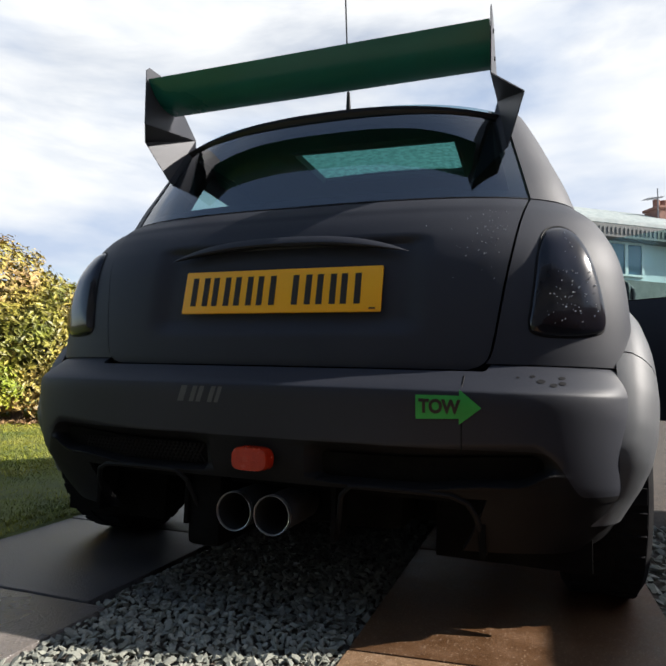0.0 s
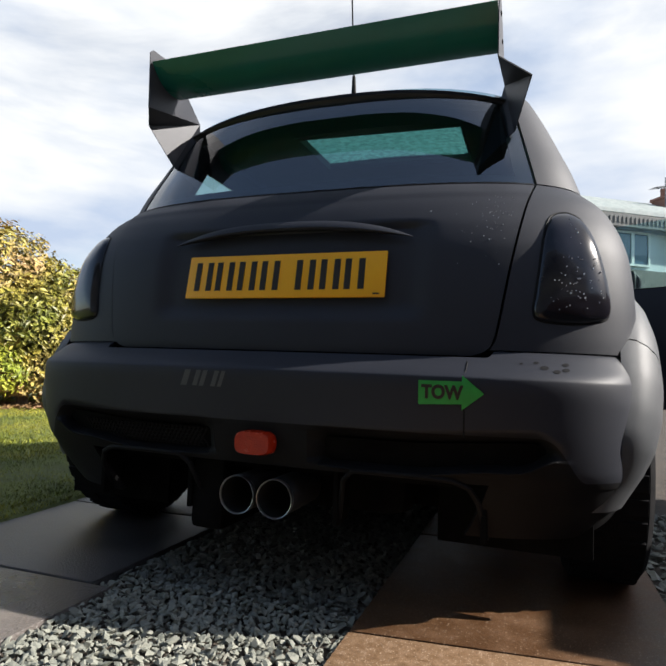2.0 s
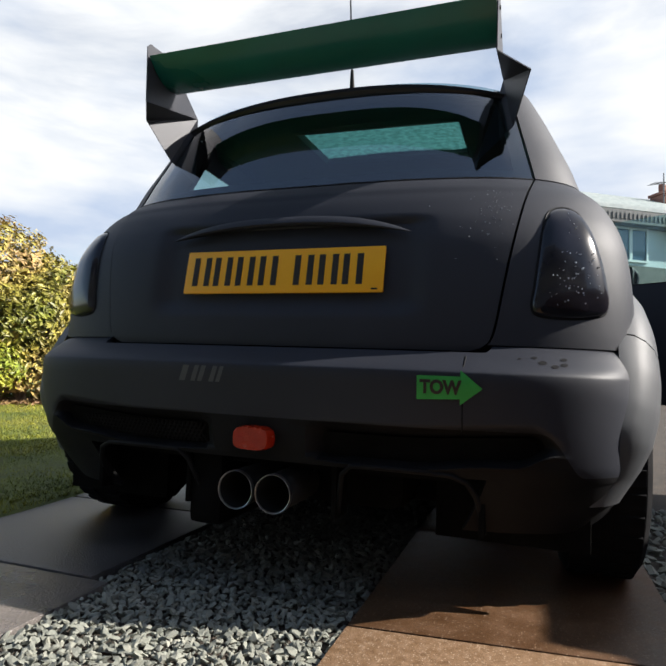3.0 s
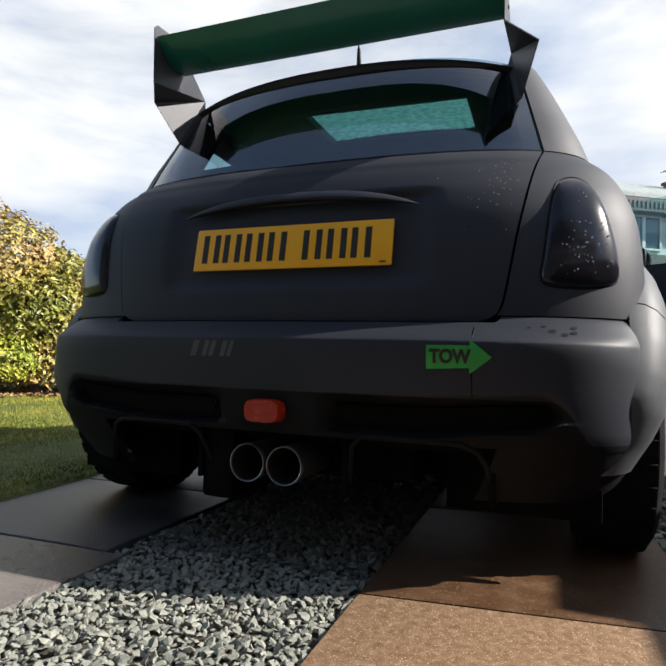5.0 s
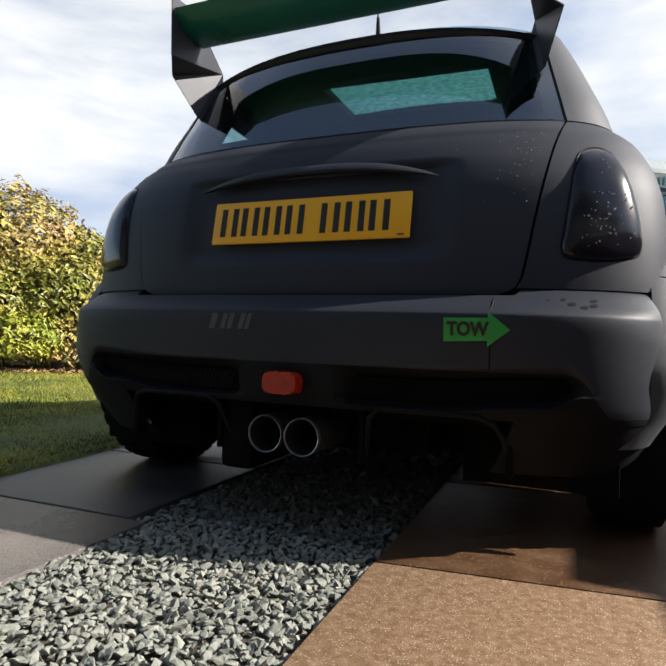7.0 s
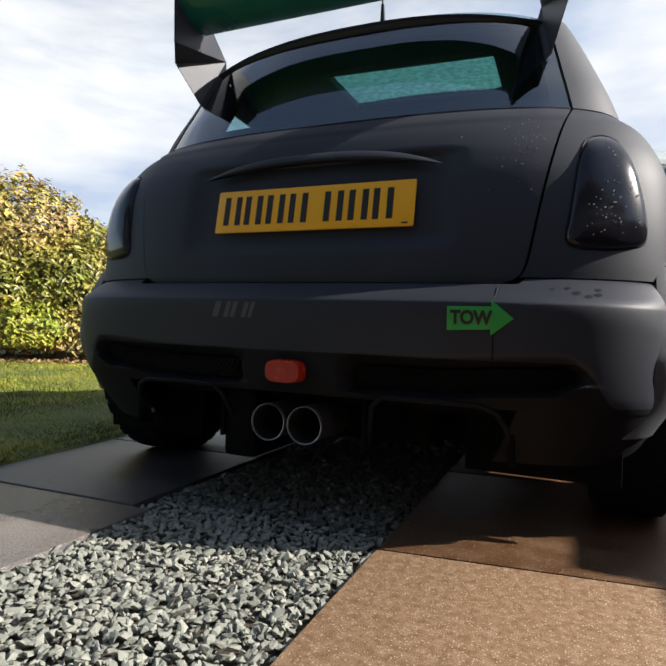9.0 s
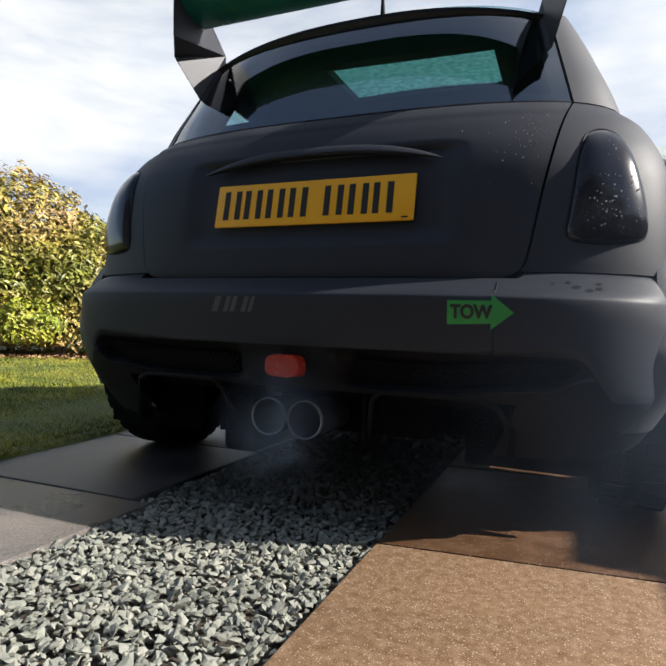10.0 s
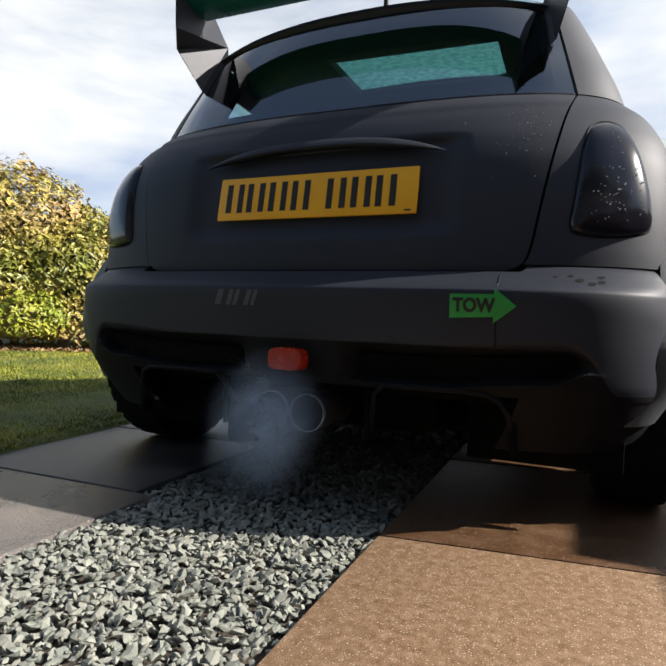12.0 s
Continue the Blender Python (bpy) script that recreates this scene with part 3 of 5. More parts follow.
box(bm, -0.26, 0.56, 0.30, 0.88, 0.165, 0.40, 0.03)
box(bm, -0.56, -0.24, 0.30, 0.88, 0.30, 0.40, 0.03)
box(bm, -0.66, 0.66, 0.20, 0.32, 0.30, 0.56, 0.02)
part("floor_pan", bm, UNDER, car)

# green arrow decal with its word
bm = bmesh.new()


def on_bumper(x, z, out):
    return S(BUMPER, q_of_x(BUMPER, x, z), z, out)


for xa, xb, za, zb, zc, zd, n in ((0.357, 0.441, 0.456, 0.504, 0.460, 0.5045, 12), (0.441, 0.483, 0.448, 0.517, 0.4815, 0.4825, 8)):
    prev = None
    for i in range(n + 1):
        t = i / n
        x, lo, hi = xa + (xb - xa) * t, za + (zc - za) * t, zb + (zd - zb) * t
        col = [bm.verts.new(on_bumper(x, lo + (hi - lo) * j / 4, 0.003)) for j in range(5)]
        if prev:
            for j in range(4):
                bm.faces.new((prev[j], col[j], col[j + 1], prev[j + 1]))
        prev = col
tow = part("tow_decal", bm, TOWGREEN, bumper, "fluorescent green arrow decal reading TOW")


def lettering(name, text, size, m, mat, parent, squeeze=1.0, bold=0.0):
    cu = bpy.data.curves.new(name, "FONT")
    cu.body, cu.size, cu.align_x, cu.align_y, cu.extrude, cu.offset = text, size, "CENTER", "CENTER", 0.0004, bold
    tmp = bpy.data.objects.new(name, cu)
    scene.collection.objects.link(tmp)
    me = bpy.data.meshes.new_from_object(tmp.evaluated_get(bpy.context.evaluated_depsgraph_get()))
    bpy.data.objects.remove(tmp)
    me.transform(m @ Matrix.Diagonal((squeeze, 1, 1, 1)))
    me.materials.clear()
    me.materials.append(mat)
    ob = new(name, me)
    ob.parent = parent
    return ob


word = lettering("tow_word", "TOW", 0.037, Matrix.Translation((0.4025, 0, 0.481)) @ Matrix.Rotation(radians(90), 4, "X"), PLATEINK, tow, 0.86, 0.0016)
for v in word.data.vertices:
    v.co = on_bumper(v.co.x, v.co.z, 0.0038 - v.co.y)

# tail lamps: domed smoked lenses with a rim
LAMP = [(0.585, 0.640), (0.640, 0.634), (0.695, 0.640), (0.722, 0.655), (0.722, 0.70), (0.708, 0.77), (0.688, 0.835), (0.668, 0.872), (0.643, 0.888), (0.618, 0.885),
        (0.602, 0.868), (0.593, 0.83), (0.586, 0.77), (0.578, 0.70), (0.573, 0.66)]


def rounded(pts, steps=5):
    out, n = [], len(pts)
    for i in range(n):
        p0, p1, p2, p3 = (Vector(pts[(i + k) % n]) for k in (-1, 0, 1, 2))
        for s in range(steps):
            t = s / steps
            out.append(0.5 * ((2 * p1) + (p2 - p0) * t + (2 * p0 - 5 * p1 + 4 * p2 - p3) * t * t + (3 * p1 - p0 - 3 * p2 + p3) * t ** 3))
    return out


def on_side(x, z, out):
    return S(SHELL, q_of_x(SHELL, x, z), z, out)


for sgn in (1, -1):
    ring = rounded([(x, z) for x, z in LAMP])
    c = Vector((0.648, 0.75))
    bm = bmesh.new()
    loops = []
    for k, outw in ((1.0, 0.001), (0.985, 0.004), (0.93, 0.0075), (0.75, 0.011), (0.45, 0.0135), (0.2, 0.014)):
        loop = []
        for p in ring:
            w = c + (p - c) * k
            v = on_side(w.x, w.y, outw)
            loop.append(bm.verts.new((sgn * v.x, v.y, v.z)))
        loops.append(loop)
    for a, b in zip(loops, loops[1:]):
        for k in range(len(a)):
            bm.faces.new((a[k], a[(k + 1) % len(a)], b[(k + 1) % len(a)], b[k]))
    bm.faces.new(loops[-1])
    lamp = part("tail_lamp", bm, SMOKED, car, "smoked black tail lamp with water drops")
    bm = bmesh.new()
    pts = []
    for p in ring:
        v = on_side(*(c + (p - c) * 1.012), -0.0002)
        pts.append((sgn * v.x, v.y, v.z))
    tube(bm, pts, 0.0026, 6, closed=True)
    part("lamp_rim", bm, BLACK, lamp)

# wheel arch trims: swept strips round the wheel openings
AXLE_R, AXLE_F, WHEEL_R = 0.50, 2.93, 0.308


ARCH_X = [(-12, 0.775), (0, 0.80), (20, 0.835), (45, 0.846), (130, 0.846), (150, 0.842), (160, 0.834), (170, 0.818), (178, 0.795), (186, 0.765), (193, 0.740)]


def arch_trim(sgn, ay, first, last):
    bm = bmesh.new()
    rings = []
    for i in range(43):
        deg = first + (last - first) * i / 42
        a, xo = radians(deg), lerp_table(ARCH_X, deg)[0]
        ring = []
        for r, x in ((0.350, xo - 0.09), (0.347, xo - 0.014), (0.351, xo - 0.004), (0.362, xo), (0.392, xo - 0.005), (0.422, xo - 0.018), (0.448, xo - 0.038), (0.466, xo - 0.062), (0.472, xo - 0.095)):
            r = 0.35 + (r - 0.35) * (1 - 0.35 * smoothstep(165, 182, deg))
            ring.append(bm.verts.new((sgn * x, ay + r * math.cos(a), 0.305 + r * math.sin(a))))
        rings.append(ring)
    for a, b in zip(rings, rings[1:]):
        for k in range(8):
            bm.faces.new((a[k], a[k + 1], b[k + 1], b[k]))
    return part("arch_trim", bm, ARCH, car)


for sgn in (1, -1):
    for ay in (AXLE_R, AXLE_F):
        arch_trim(sgn, ay, -12, 139.2)
        arch_trim(sgn, ay, 139.7, 188)
    # added black panel standing in for the darkness around the tyre
    bm = bmesh.new()
    box(bm, min(sgn * 0.37, sgn * 0.70), max(sgn * 0.37, sgn * 0.70), 0.125, 0.14, 0.135, 0.56, 0.004)
    part("arch_shade_panel", bm, UNDER, car)
    bm = bmesh.new()
    box(bm, sgn * 0.765 - 0.045, sgn * 0.765 + 0.045, 0.86, 2.56, 0.115, 0.36, 0.03)
    part("sill", bm, ARCH, car)


bm = bmesh.new()
box(bm, -0.030, 0.030, -0.019, 0.019, -0.012, 0.0045, 0.002)
LUG = mesh_of("tread_block", bm, RUBBER, False)


def wheel(sgn, ay):
    bm = bmesh.new()
    x = sgn * 0.742
    lathe(bm, [(0.205, -0.086), (0.24, -0.094), (0.285, -0.090), (0.303, -0.077), (0.308, -0.045), (0.308, 0.045), (0.303, 0.077), (0.285, 0.090), (0.24, 0.094), (0.205, 0.086)], (x, ay, WHEEL_R), "x", 56)
    tyre = part("tyre", bm, RUBBER, car)
    for k in range(36):
        for side in (-1, 1):
            blk = new("tread_block", LUG)
            blk.parent = tyre
            blk.matrix_basis = Matrix.Translation((x + side * 0.044, ay, WHEEL_R)) @ Matrix.Rotation(k * math.tau / 36 + side * 0.04, 4, "X") @ Matrix.Translation((0, 0, 0.306))
    bm = bmesh.new()
    o = sgn * 0.078
    lathe(bm, [(0.206, -o * 0.9), (0.200, o), (0.190, o * 0.8), (0.18, 0.0)], (x, ay, WHEEL_R), "x", 40)
    for k in range(8):
        a = k * math.tau / 8
        m = Matrix.Translation((x + o * 0.6, ay, WHEEL_R)) @ Matrix.Rotation(a, 4, "X") @ Matrix.Translation((0, 0, 0.105))
        box(bm, -0.014, 0.014, -0.018, 0.018, -0.09, 0.09, 0.004, m)
    lathe(bm, [(0.05, o * 0.75), (0.045, o * 0.4), (0.001, o * 0.8)], (x, ay, WHEEL_R), "x", 24)
    part("rim", bm, ALLOY, tyre)
    bm = bmesh.new()
    lathe(bm, [(0.207, -o * 0.8), (0.207, -o * 0.98), (0.002, -o * 0.98)], (x, ay, WHEEL_R), "x", 32)
    part("brake_backplate", bm, UNDER, tyre)


for sgn in (1, -1):
    for ay in (AXLE_R, AXLE_F):
        wheel(sgn, ay)

# cabin: rear glass, pillars, side glass, windscreen, roof
def glass_x(z):
    return 0.572 + (0.488 - 0.572) * (z - 0.985) / (1.345 - 0.985)


def rear_glass_fn(u, v):
    z = 0.985 + (0.300 + 0.040 * (1 - abs(2 * u - 1) ** 2.6)) * v
    return S(CABINROWS, q_of_x(CABINROWS, (2 * u - 1) * (glass_x(z) - 0.002), z), z)


bm = bmesh.new()
skin(bm, rear_glass_fn, 32, 20, lip=0)
rear_glass = part("rear_window", bm, REARGLASS, car, "dark tinted rear window")


bm = bmesh.new()
tube(bm, [rear_glass_fn(k / 48, 0.0) + Vector((0, -0.0015, -0.0005)) for k in range(49)], 0.0036, 6)
part("window_seal", bm, BLACK, rear_glass)


def border_fn(u, v):
    p = rear_glass_fn(u, 0.092 * v)
    return Vector((p.x, p.y + 0.003, p.z - 0.002))


bm = bmesh.new()
skin(bm, border_fn, 32, 3, lip=0)
part("window_border", bm, BLACK, rear_glass, "black painted edge of the glass")
for sgn in (1, -1):
    bm = bmesh.new()

    def edge_fn(u, v, sgn=sgn):
        p = rear_glass_fn(0.5 + sgn * (0.5 - 0.035 * u), 0.08 + 0.92 * v)
        return Vector((p.x, p.y + 0.004, p.z))
    skin(bm, edge_fn, 3, 16, lip=0)
    part("window_border", bm, BLACK, rear_glass)
for sgn in (1, -1):
    bm = bmesh.new()

    def pillar(u, v, sgn=sgn):
        z = 0.988 + 0.315 * v
        qa = abs(q_of_x(CABINROWS, glass_x(z) + 0.003, z))
        return S(CABINROWS, sgn * (qa + (1.065 - qa) * u), z, 0.002)
    skin(bm, pillar, 16, 16, lip=0.02)
    part("rear_pillar", bm, MATTE, car)
    bm = bmesh.new()
    skin(bm, lambda u, v, sgn=sgn: S(CABINROWS, sgn * (1.06 + 0.88 * u), 0.985 + 0.255 * v), 16, 8, lip=0)
    part("side_window", bm, SIDEGLASS, car)
    bm = bmesh.new()
    skin(bm, lambda u, v, sgn=sgn: S(CABINROWS, sgn * (1.06 + 0.88 * u), 1.238 + 0.072 * v, 0.002), 16, 6, lip=0.02)
    part("roof_rail", bm, MATTE, car)
    bm = bmesh.new()
    skin(bm, lambda u, v, sgn=sgn: S(CABINROWS, sgn * (1.94 + 0.14 * u), 0.985 + 0.325 * v, 0.002), 4, 10, lip=0.02)
    part("windscreen_pillar", bm, MATTE, car)
bm = bmesh.new()
skin(bm, lambda u, v: S(CABINROWS, 2.08 + 1.84 * u if u <= 0.5 else -(2.08 + 1.84 * (1 - u)), 0.99 + 0.315 * v), 28, 12, lip=0)
windscreen = part("windscreen", bm, SIDEGLASS, car)


def roof_fn(u, v):
    x = (2 * u - 1)
    y = 0.262 + 1.516 * v
    w = 0.548 - 0.010 * (2 * v - 1) ** 2 - 0.044 * (1 - smoothstep(0, 0.12, v))
    crown = 0.047 * (1 - abs(x) ** 2.2)
    z = 1.298 + crown + 0.022 * math.sin(math.pi * min(1, v * 1.05)) - 0.038 * (1 - smoothstep(-0.03, 0.08, v))
    yy = y + 0.055 * abs(x) ** 3 * (1 - v)
    return Vector((x * w, yy, z))


SUNROOF = (-0.215, 0.348, 0.536, 0.865)


def cut_sunroof(bm):
    x0, x1, y0, y1 = SUNROOF
    gone = [f for f in bm.faces if x0 < f.calc_center_median().x < x1 and y0 < f.calc_center_median().y < y1]
    bmesh.ops.delete(bm, geom=gone, context="FACES")


bm = bmesh.new()
skin(bm, roof_fn, 84, 70, lip=0.028, inward=(0, 0, -1))
cut_sunroof(bm)
roof = part("roof", bm, MATTE, car)


# gloss black spoiler lip along the rear edge of the roof
bm = bmesh.new()
rings = []
for i in range(41):
    p = roof_fn(0.004 + 0.992 * i / 40, 0.004)
    k = 0.5 + 0.5 * min(1.0, min(i, 40 - i) / 4)
    rings.append([bm.verts.new(p + Vector((0, dy, dz * k))) for dy, dz in ((0.03, 0.004), (0.004, 0.003), (-0.006, -0.004), (-0.006, -0.012), (0.002, -0.022), (0.05, -0.026))])
for a, b in zip(rings, rings[1:]):
    for k in range(6):
        bm.faces.new((a[k], a[(k + 1) % 6], b[(k + 1) % 6], b[k]))
bm.faces.new(rings[0])
bm.faces.new(rings[-1][::-1])
part("roof_spoiler", bm, SPOILER, roof, "satin black lip along the roof's rear edge")


def roof_at(x, y):
    v = (y - 0.262) / 1.516
    return roof_fn((x / (0.548 - 0.010 * (2 * v - 1) ** 2) + 1) / 2, v).z


bm = bmesh.new()
skin(bm, lambda u, v: Vector((-0.23 + 0.595 * u, 0.52 + 0.36 * v, roof_at(-0.23 + 0.595 * u, 0.52 + 0.36 * v) - 0.006)), 12, 8, lip=0)
part("sunroof_pane", bm, DEWGLASS, roof, "green-tinted sunroof pane covered with dew")
bm = bmesh.new()
x0, x1, y0, y1 = SUNROOF
zf = [roof_at(*p) - 0.02 for p in ((x0, y0), (x1, y0), (x1, y1), (x0, y1))]
tube(bm, [(x0, y0, zf[0]), (x1, y0, zf[1]), (x1, y1, zf[2]), (x0, y1, zf[3])], 0.016, 6, closed=True)
part("sunroof_frame", bm, CABIN, roof)

# cabin floor, seats, parcel shelf, headlining
bm = bmesh.new()
box(bm, -0.60, 0.60, 0.42, 2.2, 0.60, 0.70, 0.02)
part("cabin_floor", bm, CABIN, car)
bm = bmesh.new()
box(bm, -0.56, 0.56, 0.20, 0.55, 0.90, 0.925, 0.01)
part("parcel_shelf", bm, CABIN, car)
for cx in (-0.28, 0.28):
    bm = bmesh.new()
    box(bm, cx - 0.22, cx + 0.22, 0.56, 0.70, 0.62, 0.93, 0.05)
    box(bm, cx - 0.22, cx + 0.22, 0.60, 1.00, 0.62, 0.78, 0.05)
    part("rear_seat", bm, CABIN, car)
    bm = bmesh.new()
    box(bm, cx - 0.21, cx + 0.21, 1.26, 1.40, 0.70, 1.08, 0.05)
    box(bm, cx - 0.10, cx + 0.10, 1.25, 1.33, 1.08, 1.20, 0.04)
    box(bm, cx - 0.22, cx + 0.22, 1.30, 1.80, 0.66, 0.80, 0.05)
    part("front_seat", bm, CABIN, car)
bm = bmesh.new()
box(bm, -0.60, 0.60, 2.00, 2.36, 0.78, 0.985, 0.04)
part("dashboard", bm, CABIN, car)
bm = bmesh.new()
skin(bm, lambda u, v: roof_fn(0.03 + 0.94 * u, 0.04 + 0.92 * v) - Vector((0, 0, 0.03)), 80, 66, lip=0)
cut_sunroof(bm)
part("headlining", bm, CABIN, car)
# rear view mirror
bm = bmesh.new()
box(bm, -0.02, 0.16, 1.74, 1.76, 1.18, 1.235, 0.012)
part("interior_mirror", bm, CABIN, car)

# roof aerial
bm = bmesh.new()
tube(bm, [(0.035, 0.40, 1.33), (0.035, 0.39, 1.385), (0.035, 0.385, 1.435)], 0.008, 8, taper=[0.012, 0.008, 0.005])
tube(bm, [(0.035, 0.385, 1.43), (0.033, 0.36, 1.59), (0.029, 0.325, 1.83)], 0.0024, 6)
part("aerial", bm, BLACK, car)

# rear wing: a cambered aerofoil between folded sheet legs
def sheet(bm, quad, thick=0.0025):
    a = [Vector(p) for p in quad]
    nn = (a[1] - a[0]).cross(a[2] - a[0]).normalized() * thick / 2
    f, b = [bm.verts.new(p + nn) for p in a], [bm.verts.new(p - nn) for p in a]
    bm.faces.new(f)
    bm.faces.new(b[::-1])
    n = len(a)
    for k in range(n):
        bm.faces.new((f[k], f[(k + 1) % n], b[(k + 1) % n], b[k]))


bm = bmesh.new()
sec = []
CH = 0.147
for i in range(13):
    t = i / 12
    sec.append((t, 0.020 * math.sin(math.pi * t) ** 0.7))
WY, WZ, PITCH = 0.082, 1.394, radians(-20)
def foil(t, h):
    y, z = t * CH, h
    camber = -0.018 * math.sin(math.pi * t)
    z += camber
    return (WY + y * math.cos(PITCH) - z * math.sin(PITCH), WZ + y * math.sin(PITCH) + z * math.cos(PITCH))
top = [foil(t, h * 0.55) for t, h in sec]
bot = [foil(t, -h * 0.30) for t, h in sec]
loop = top + bot[-2:0:-1]
L, Rr = [bm.verts.new((-0.484, y, z)) for y, z in loop], [bm.verts.new((0.484, y, z)) for y, z in loop]
for k in range(len(loop)):
    bm.faces.new((L[k], L[(k + 1) % len(loop)], Rr[(k + 1) % len(loop)], Rr[k]))
bm.faces.new(L)
bm.faces.new(Rr[::-1])
part("wing_aerofoil", bm, GREEN, car, "glossy bottle green aerofoil of the rear wing")
for sgn in (1, -1):
    bm = bmesh.new()
    P = lambda x, y, z: (sgn * x, y, z)
    # end plate, outward fold, leg down to the tailgate
    sheet(bm, [P(0.487, 0.075, 1.419), P(0.487, 0.088, 1.432), P(0.487, 0.14, 1.436), P(0.487, 0.267, 1.375), P(0.489, 0.346, 1.321), P(0.487, 0.083, 1.259)])
    plate_end = part("wing_end_plate", bm, WINGSHEET, car, "flat dark sheet metal end plate", smooth=False)
    for yy, zz in ((0.125, 1.388), (0.185, 1.352)):
        bm = bmesh.new()
        lathe(bm, [(0.006, 0.0), (0.005, sgn * 0.003), (0.001, sgn * 0.0035)], (sgn * 0.4885, yy, zz), "x", 10)
        part("wing_screw", bm, BLACK, plate_end)
    bm = bmesh.new()
    sheet(bm, [P(0.487, 0.083, 1.259), P(0.489, 0.346, 1.321), P(0.561, 0.180, 1.254)])
    part("wing_fold", bm, WINGSHEET, car, "folded dark sheet metal bracket", smooth=False)
    bm = bmesh.new()
    sheet(bm, [P(0.561, 0.180, 1.254), P(0.489, 0.346, 1.321), P(0.520, 0.258, 1.150)])
    sheet(bm, [P(0.489, 0.346, 1.321), P(0.483, 0.340, 1.292), P(0.459, 0.305, 1.190), P(0.428, 0.268, 1.067), P(0.520, 0.258, 1.150)])
    part("wing_leg", bm, WINGSHEET, car, "folded dark sheet metal wing leg", smooth=False)

# ghost of a removed decal and chips on the bumper
bm = bmesh.new()
for k, (xa, wd) in enumerate(((-0.199, 0.016), (-0.168, 0.012), (-0.150, 0.012), (-0.120, 0.012), (-0.102, 0.010))):
    pts = [(xa, 0.470), (xa + wd, 0.470), (xa + wd + 0.012, 0.506), (xa + 0.012, 0.506)]
    bm.faces.new([bm.verts.new(S(BUMPER, q_of_x(BUMPER, x, z), z, 0.0012)) for x, z in pts])
part("decal_ghost", bm, GHOST, bumper, "faint slanted bars of a removed decal", smooth=False)
for xc, zc, r in ((0.550, 0.545, 0.003), (0.578, 0.548, 0.0045), (0.594, 0.538, 0.007), (0.617, 0.531, 0.006), (0.634, 0.546, 0.0055), (0.634, 0.535, 0.006)):
    bm = bmesh.new()
    ring = [S(BUMPER, q_of_x(BUMPER, xc + r * math.cos(a) * 1.2, zc + r * 0.6 * math.sin(a)), zc + r * 0.6 * math.sin(a), 0.0015) for a in [k * math.tau / 9 for k in range(9)]]
    bm.faces.new([bm.verts.new(p) for p in ring])
    part("paint_chip", bm, BLACK, bumper, smooth=False)

# rain drops on the lamps and the tailgate; their pale colour stands in for glints
def drops(name, spots, on, parent):
    bm = bmesh.new()
    for x, z, r in spots:
        c = on(x, z)
        m = Matrix.Translation(c) @ Matrix.Diagonal((r, r * 0.7, r * 1.1, 1))
        bmesh.ops.create_icosphere(bm, subdivisions=1, radius=1.0, matrix=m)
    ob = part(name, bm, DROPGLINT, parent, "small rain drops coloured pale for the glint of light in them")
    ob["kind"] = "stuff"


rng = random.Random(17)
lamps = [o for o in car.children if o.name.startswith("tail_lamp")]
spots = [(rng.uniform(0.595, 0.70), rng.uniform(0.66, 0.875), 0.0009 + 0.0013 * rng.random() ** 2) for _ in range(110)]


def lamp_out(x, z):
    d = min(1.0, math.hypot((x - 0.648) / 0.075, (z - 0.75) / 0.125))
    return on_side(x, z, 0.0146 - 0.0052 * d * d)


drops("rain_drop_glint", [p for p in spots if p[0] > 0.585 + 0.05 * (p[1] - 0.66) / 0.2 and p[0] < 0.725 - 0.07 * (p[1] - 0.66) / 0.2], lamp_out, lamps[0])
spots = [(rng.gauss(0.487, 0.03), rng.gauss(0.875, 0.045), 0.0006 + 0.0008 * rng.random() ** 2) for _ in range(60)] + [(0.347, 0.89, 0.0013), (0.499, 0.758, 0.0012)]
drops("rain_drop_glint", [p for p in spots if p[0] < 0.54 and p[1] < 0.95], lambda x, z: on_hatch(x, z, 0.0005), tailgate)

# open front door on the driver's side
DOOR_HINGE = (0.80, 2.10)
door_m = Matrix.Translation((DOOR_HINGE[0], DOOR_HINGE[1], 0)) @ Matrix.Rotation(radians(-60 - 90 + 120), 4, "Z")


def door_panel(parent, m):
    bm = bmesh.new()

    def fn(u, v):
        z = 0.40 + 0.585 * v
        return Vector((1.12 * u + 0.01, -0.045 - 0.03 * math.sin(math.pi * min(1, v * 0.9 + 0.1)), z))
    skin(bm, fn, 16, 12, lip=0.09, inward=(0, 1, 0))
    box(bm, 0.015, 1.125, 0.03, 0.05, 0.41, 0.98, 0.012)
    bmesh.ops.transform(bm, matrix=m, verts=bm.verts[:])
    d = part("door", bm, MATTE, parent, "open matte graphite front door")
    bm = bmesh.new()
    box(bm, 0.10, 1.10, -0.004, 0.0, 0.97, 1.33, 0, m)
    part("door_window", bm, SIDEGLASS, d)
    bm = bmesh.new()
    box(bm, 0.02, 1.12, -0.012, 0.012, 0.982, 0.996, 0.003, m)
    part("window_seal", bm, BLACK, d)
    bm = bmesh.new()
    tube(bm, [m @ Vector((0.12 + 0.13 * math.cos(a), 0.16, 1.05 + 0.085 * math.sin(a))) for a in [k * math.tau / 24 for k in range(24)]], 0.012, 8, closed=True)
    box(bm, 0.0, 0.24, 0.13, 0.16, 0.975, 1.12, 0.03, m)
    part("door_mirror", bm, MATTE, d)
    return d


# ---- the ground ----
bm = bmesh.new()
box(bm, -500, 500, -500, 500, -0.5, -0.03)
solo("ground", bm, SOIL, "bare dark soil reaching the horizon", kind="structure", smooth=False)


